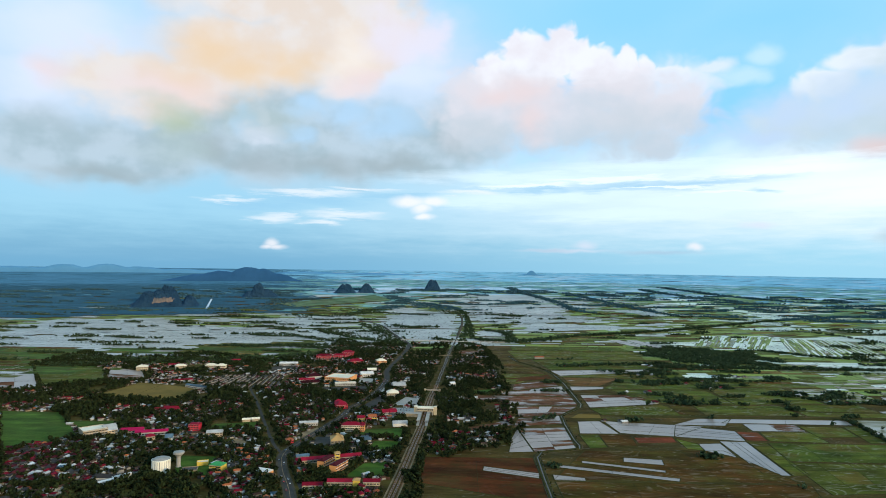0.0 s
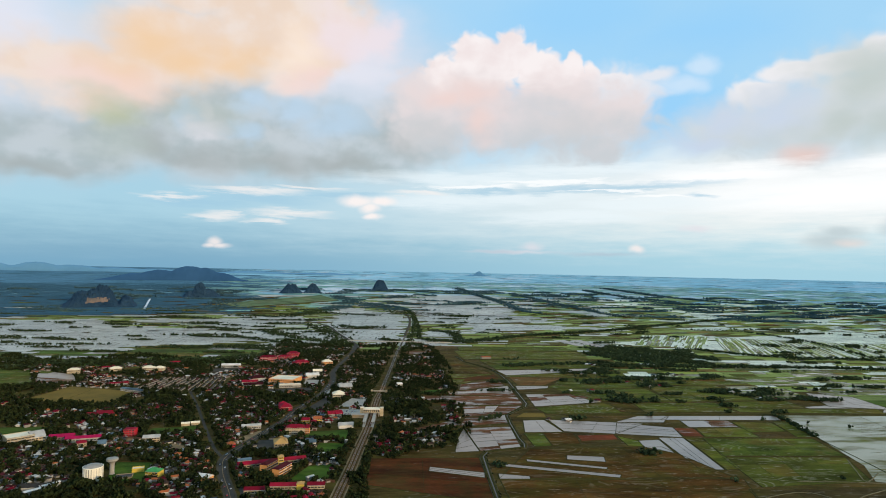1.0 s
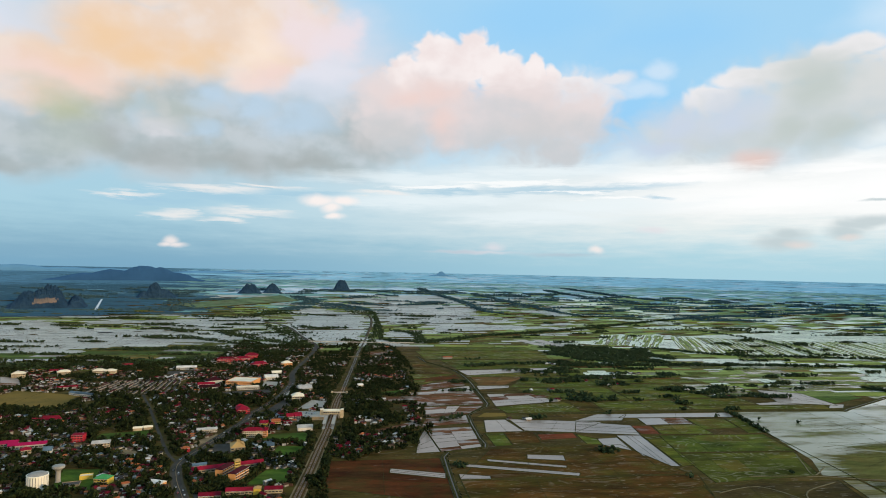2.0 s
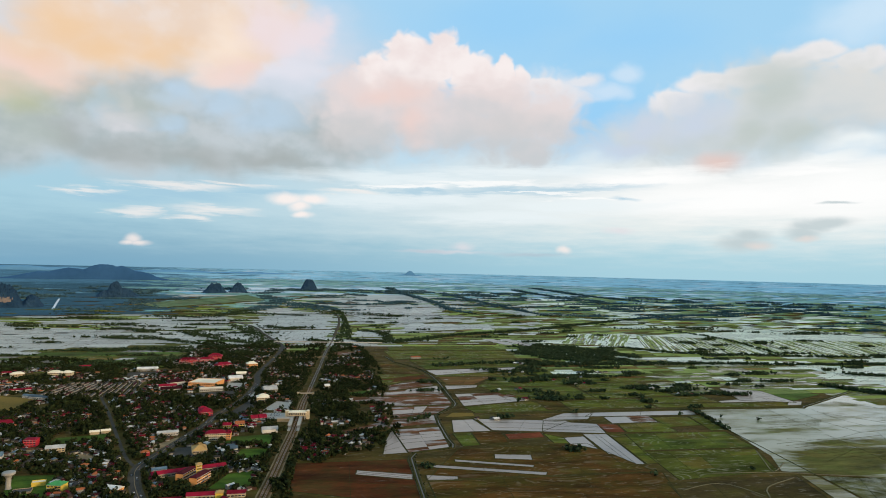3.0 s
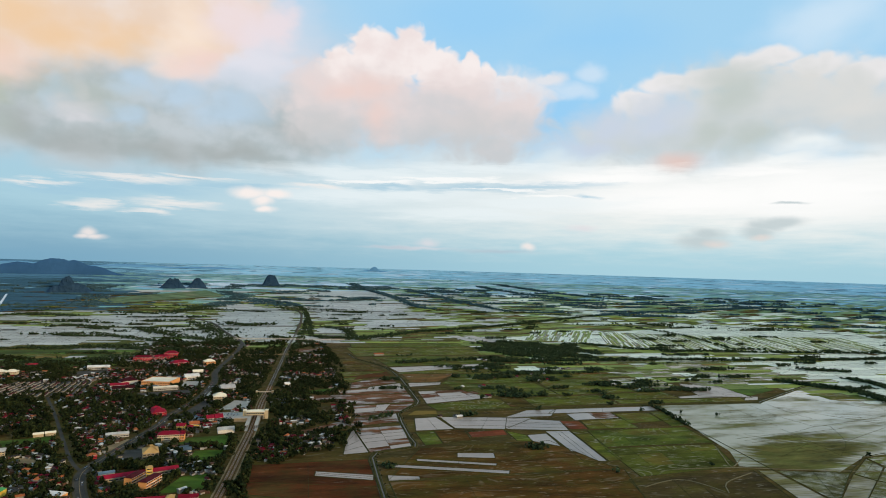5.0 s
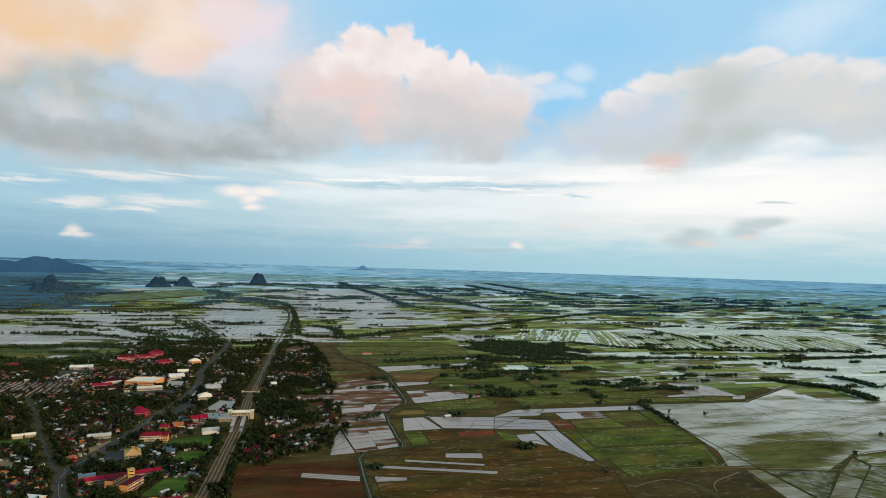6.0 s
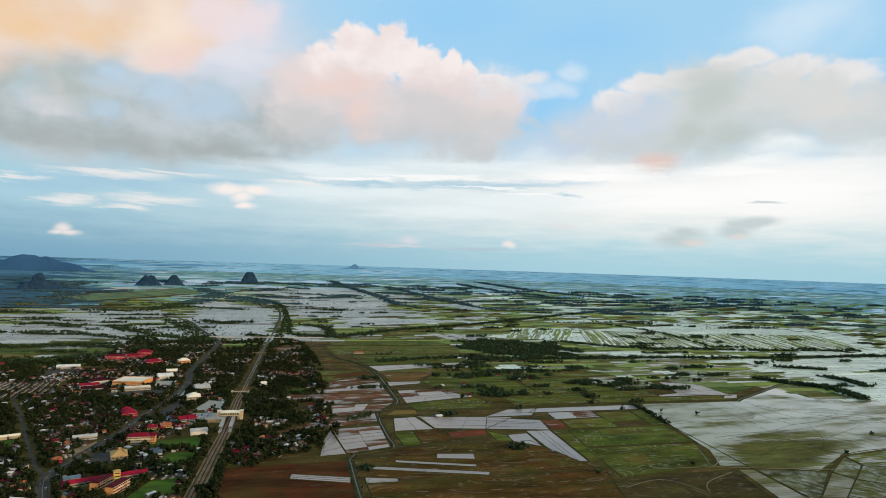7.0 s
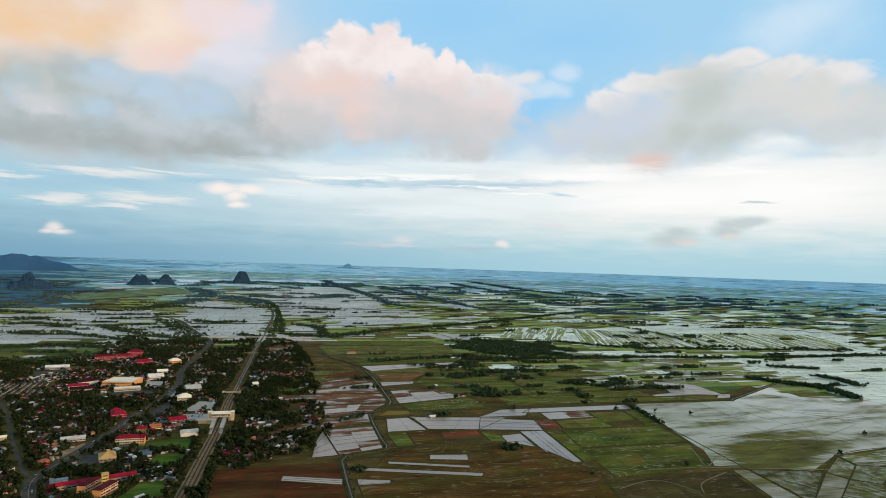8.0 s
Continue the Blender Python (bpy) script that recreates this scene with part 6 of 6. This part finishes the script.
for k in range(5):
    rnd = random.Random(k)
    v, f = [], []
    for i, (r, z) in enumerate(((0.32, -0.2), (0.22, 1.6), (0.14, 3.4))):
        v += [(r * math.cos(6.283 * j / 6) + 0.1 * i, r * math.sin(6.283 * j / 6), z) for j in range(6)]
        if i:
            f += [(6 * i - 6 + j, 6 * i - 6 + (j + 1) % 6, 6 * i + (j + 1) % 6, 6 * i + j) for j in range(6)]
    for j in range(4):
        a, n = j * 1.57 + rnd.uniform(0, 1), len(v)
        tip = (1.9 * math.cos(a), 1.9 * math.sin(a), 4.4 + rnd.uniform(-0.6, 0.6))
        v += [(0.12, 0, 2.2), (0, 0.12, 2.4), (-0.1, -0.1, 2.3), tip]
        f += [(n, n + 1, n + 3), (n + 1, n + 2, n + 3), (n + 2, n, n + 3)]
    TREES.append((mesh_of("trunk", v, f, M["bark"]), quads_mesh("crown", crown_cards(300 + k, 150, 3.4, 6.8, 0.75), M["leaf"])))


def tree(x, y, s, turn, k):
    ob = thing("tree", "dark green broadleaf tree with a ragged crown", "tree", place(x, y, turn) @ Matrix.Scale(s, 4), "town trees")
    part("trunk", TREES[k][0], ob), part("crown", TREES[k][1], ob)
    return ob


def belt(pts, width, gap, g):
    """Trees scattered along a line of the plan."""
    line = smooth_line(pts, gap)
    n = len(line)
    d = g.normal(0, width / 2, (n, 2))
    return np.array([p.x for p in line]) + d[:, 0], np.array([p.y for p in line]) + d[:, 1]


def build_woods():
    g = np.random.default_rng(11)
    # trees between the houses
    x, y = g.uniform(-760, 120, 40000), g.uniform(420, 1620, 40000)
    dens = np.array([noise.noise((a / 45, b / 45, 1.7)) + 0.5 * noise.noise((a / 14, b / 14, 4.7)) for a, b in zip(x, y)])
    thick = np.where(x > -25, -0.34, np.where(x < -400, -0.32, -0.42))
    ok = free(x, y) & (dens > thick) & (np.arctan2(x, y) > -0.76) & (x < EDGE(y)) & (y < np.where(x < -260, 1290 + 45 * np.sin(x / 45), 1560 + 50 * np.sin(x / 23)))
    ok &= ~((x > -60) & (x < -40) & (y > 790) & (y < 850))
    x, y = x[ok], y[ok]
    order = np.argsort(np.hypot(x, y + 0.4 * np.abs(x + 120)))
    x, y = x[order], y[order]
    s = g.uniform(0.65, 1.4, len(x)) * np.where(y > 980, 0.8, 1.0)
    for a, b, c in zip(x[:200], y[:200], s):
        tree(a, b, c * 1.05, g.uniform(0, 360), int(g.integers(0, 5)))
    woods("dark green town trees", x[200:], y[200:], s[200:], 1, NEAR_CROWNS, M["leaf"])
    # dark groves of taller trees in and round the town
    for a, b, rx, ry, n, t in ((-252, 547, 9, 5, 9, 1.7), (-330, 524, 30, 6, 46, 1.25), (-296, 519, 18, 4, 16, 1.2), (-130, 634, 12, 5, 14, 1.4), (-108, 630, 14, 5, 12, 1.4), (-58, 685, 18, 4, 12, 1.3), (-192, 925, 26, 12, 34, 1.5), (-166, 903, 16, 8, 14, 1.4), (-27, 560, 8, 14, 12, 1.2)):
        for k in range(n):
            tree(a + g.normal(0, rx / 2), b + g.normal(0, ry / 2), t * g.uniform(0.8, 1.15), g.uniform(0, 360), int(g.integers(0, 5)))
    # low bushes on the canal banks
    bx, by = [], []
    for i in range(len(canal_line) - 1):
        p, q = canal_line[i], canal_line[i + 1]
        n = max(1, int((q - p).length / 4))
        d = (q - p).normalized()
        for k in range(n):
            if g.random() < 0.5:
                c = p.lerp(q, g.random()) + Vector((d.y, -d.x)) * g.choice([-2.6, 2.6, 3.4])
                bx.append(c.x), by.append(c.y)
    woods("low dark bushes along the canal bank", np.array(bx), np.array(by), g.uniform(0.15, 0.42, len(bx)), 9, NEAR_CROWNS, M["leaf"])
    # belts across the plain
    xs, ys = [], []

    def add(p):
        xs.append(p[0]), ys.append(p[1])

    add(belt([(988, 1980), (1149, 1923), (1189, 1654), (1116, 1331)], 8, 4, g))
    add(belt([(758, 1472), (867, 1360), (1009, 1328), (1182, 1291), (1500, 1260)], 8, 1.6, g))
    add(belt([(420, 1200), (707, 1199), (859, 1195), (1075, 1174), (1500, 1170)], 9, 1.2, g))
    add(belt([(420, 1213), (640, 1216), (760, 1205)], 10, 2, g))
    add(belt([(87, 1639), (186, 1582), (290, 1661), (403, 1756), (677, 1905), (1016, 2164), (1535, 2505), (2643, 2985)], 16, 0.9, g))
    add(belt([(128, 1874), (186, 1798), (190, 1600)], 16, 1.2, g))
    add(belt([(881, 945), (905, 900), (934, 873), (940, 830), (918, 772)], 13, 0.5, g))
    add(belt([(1036, 1058), (1114, 1021)], 8, 0.8, g))
    add(belt([(1041, 950), (1045, 900), (1032, 860)], 10, 0.6, g))
    add(belt([(70, 2466), (0, 2801), (-77, 2996), (-179, 3306), (-323, 3925)], 60, 2.2, g))
    add(belt([(42, 1400), (56, 1600), (75, 1850), (92, 2130), (92, 2400)], 9, 5.0, g))
    add(belt([(230, 1195), (330, 1225), (480, 1240)], 10, 1.5, g))
    add(belt([(628, 5704), (623, 4377), (639, 3384), (612, 2812), (666, 2554)], 30, 2.5, g))
    add(belt([(935, 4697), (940, 3308), (954, 2691), (963, 2501)], 26, 3.5, g))
    add(belt([(1848, 5728), (1734, 4394), (1816, 3699)], 34, 4, g))
    add(belt([(2304, 6437), (2109, 4715), (2134, 3986), (2264, 3691)], 40, 4, g))
    add(belt([(521, 800), (512, 740), (503, 692)], 2.0, 3, g))
    add(belt([(118, 772), (132, 780), (146, 790)], 2.5, 1.5, g))
    add(belt([(-389, 2317), (-330, 2448), (-279, 2656), (-209, 2948)], 56, 0.9, g))
    add(belt([(-157, 1996), (-90, 1915), (-21, 1950)], 26, 0.9, g))
    add(belt([(-140, 2447), (-41, 2407)], 16, 1.4, g))
    add(belt([(-359, 1819), (-254, 1668), (-168, 1577), (-110, 1500)], 24, 1.2, g))
    add(belt([(-584, 1856), (-535, 1900), (-429, 1791)], 22, 1.2, g))
    add(belt([(-523, 1671), (-427, 1692), (-322, 1592), (-243, 1539)], 16, 1.6, g))
    add(belt([(-454, 1435), (-342, 1453), (-197, 1395), (-130, 1420)], 26, 0.7, g))
    add(belt([(-15, 1641), (44, 1560), (81, 1497)], 20, 1.0, g))
    add(belt([(-140, 2964), (-68, 3100), (64, 2819), (95, 2505)], 18, 1.6, g))
    add(belt([(98, 2500), (96, 1955), (84, 1663)], 7, 3.5, g))
    add(belt([(-570, 2342), (-430, 2312)], 24, 1.2, g))
    add(belt([(-760, 2277), (-606, 2187)], 30, 1.2, g))
    add(belt([(-110, 1480), (-130, 1640), (-170, 1790), (-215, 1960)], 34, 1.2, g))
    add(belt([(-350, 2616), (-230, 2500), (-150, 2450)], 40, 1.5, g))
    add(belt([(-236, 1777), (-180, 1800), (-110, 1790)], 22, 1.0, g))
    add(belt([(-750, 1235), (-560, 1215), (-400, 1225), (-250, 1330)], 26, 1.0, g))
    add(belt([(-978, 2621), (-716, 2700), (-826, 3149)], 90, 2.0, g))

    def clump(x0, y0, rx, ry, n):
        add((x0 + g.normal(0, rx / 2, n), y0 + g.normal(0, ry / 2, n)))

    for x0, y0, rx, ry in ((353, 877, 22, 6), (536, 954, 26, 12), (586, 934, 14, 6), (577, 889, 18, 7), (659, 887, 26, 5), (471, 1062, 60, 8), (429, 995, 16, 5), (783, 1060, 14, 8), (842, 1072, 34, 7), (755, 996, 18, 6), (821, 991, 28, 6)):
        clump(x0, y0, rx, ry, int(rx * ry * 0.4))
    for x0, y0, rx, ry in ((277, 631, 9, 6), (486, 850, 10, 5), (634, 896, 22, 6), (592, 1086, 20, 7), (258, 1205, 26, 6), (182, 1027, 14, 4), (173, 957, 24, 3), (109, 594, 6, 4), (241, 776, 12, 3), (367, 1120, 30, 6), (366, 1035, 24, 8), (339, 885, 18, 5)):
        clump(x0, y0, rx, ry, int(rx * ry * 0.45))
    for x0, y0 in ((487, 769), (538, 752), (579, 734), (619, 547), (425, 546), (731, 607), (320, 546)):
        clump(x0, y0, 1.2, 1.0, 2)
    a, b = g.uniform(447, 726, 3600), g.uniform(1210, 1510, 3600)
    k = ((a - 590) / 130) ** 2 + ((b - 1365) / 140) ** 2 + 0.5 * np.sin(a / 17) * np.cos(b / 23) < 0.9
    add((a[k], b[k]))
    for i in range(42):
        clump(g.uniform(290, 620), g.uniform(870, 1190), g.uniform(6, 20), g.uniform(3, 7), int(g.integers(8, 30)))
    # hedges and clumps scattered over the plain
    for i in range(560):
        if i < 70:
            d, az, rx, ry = g.uniform(860, 1240), g.uniform(14, 50), g.uniform(3, 12), g.uniform(2, 4)
        elif i < 170:
            d, az, rx, ry = g.uniform(1300, 2300), g.uniform(-40, -6), g.uniform(8, 60), g.uniform(3, 7)
        elif i < 250:
            d, az, rx, ry = g.uniform(1240, 2400), g.uniform(4, 54), g.uniform(10, 50), g.uniform(3, 8)
        else:
            d, az, rx, ry = g.uniform(2300, 5200), g.uniform(-40, 54), g.uniform(15, 110), g.uniform(5, 18)
        px, py = polar(az, d)
        n = int(rx * g.uniform(0.7, 1.3)) + 5
        t = g.normal(0, rx / 2, n)
        qx, qy = px + t, py + g.normal(0, ry / 2, n) + t * g.uniform(-0.15, 0.15)
        ok = np.ones(n, bool)
        for quad in CLEAR:
            ok &= ~inside(qx, qy, quad)
        add((qx[ok], qy[ok]))
    x, y = np.concatenate(xs), np.concatenate(ys)
    ok = np.ones(len(x), bool)
    for line, w in ROADS:
        for p in line:
            ok &= (x - p[0]) ** 2 + (y - p[1]) ** 2 > w ** 2
    x, y = x[ok], y[ok]
    s = g.uniform(0.6, 1.3, len(x)) * np.where((x < -100) & (y > 1350), 0.9, 1.0)
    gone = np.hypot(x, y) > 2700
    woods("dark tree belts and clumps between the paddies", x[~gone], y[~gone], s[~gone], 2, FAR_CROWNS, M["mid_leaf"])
    woods("far tree belts with haze in their blue green", x[gone], y[gone], 1.3 * s[gone], 3, FAR_CROWNS, M["far_leaf"])


build_woods()


# ------------------------------------------------------------------ cars
def build_cars():
    rnd = random.Random(3)
    kinds = []
    for paint in CAR_PAINT:
        v, f = [], []
        box(v, f, -2.1, 2.1, -0.85, 0.85, 0.35, 0.95)
        body = mesh_of("body", v, f, paint)
        cab = mesh_of("cabin", [(-1.5, -0.78, 0.95), (1.0, -0.78, 0.95), (1.0, 0.78, 0.95), (-1.5, 0.78, 0.95), (-1.1, -0.62, 1.5), (0.4, -0.62, 1.5), (0.4, 0.62, 1.5), (-1.1, 0.62, 1.5)], [(4, 5, 6, 7), (0, 1, 5, 4), (1, 2, 6, 5), (2, 3, 7, 6), (3, 0, 4, 7)], M["glass"])
        kinds.append((body, cab))
    tyre = mesh_of("wheel", [(0.33 * math.cos(0.785 * k), y, 0.33 * math.sin(0.785 * k)) for y in (-0.1, 0.1) for k in range(8)], [(k, (k + 1) % 8, 8 + (k + 1) % 8, 8 + k) for k in range(8)] + [tuple(range(7, -1, -1)), tuple(range(8, 16))], M["tyre"])
    first = []
    for (body, cab), colour in zip(kinds, ("silver", "black", "red", "grey")):
        ob = thing("car", "%s car on the asphalt" % colour, "car", place(0, 300), "cars")
        part("body", body, ob), part("cabin", cab, ob)
        for a in (-1.3, 1.3):
            for b in (-0.8, 0.8):
                part("wheel", tyre, ob, m=pose(a, b, 0.33))
        first.append(ob)
    used = set()

    def park(x, y, rot, z):
        i = rnd.choice([0, 0, 0, 1, 2, 3])
        m = place(x, y, rot)
        m.translation.z = z
        if i in used:
            copy_thing(first[i], m)
        else:
            used.add(i)
            first[i].matrix_basis = m

    for i in range(10, 62):
        for side in (-3.1, 3.1):
            if rnd.random() < 0.42:
                p, q = highway_line[i], highway_line[i + 1]
                d = (q - p).normalized()
                t = p.lerp(q, rnd.random()) + Vector((d.y, -d.x)) * side / S
                park(t.x, t.y, math.degrees(math.atan2(d.y, d.x)) + (180 if side > 0 else 0), 0.17)
    for i in range(4):
        for j in range(7):
            if rnd.random() < 0.75:
                park(-62 + 3.6 * j, 806 + 6.5 * i, 86 + rnd.uniform(-3, 3), 0.13)


build_cars()
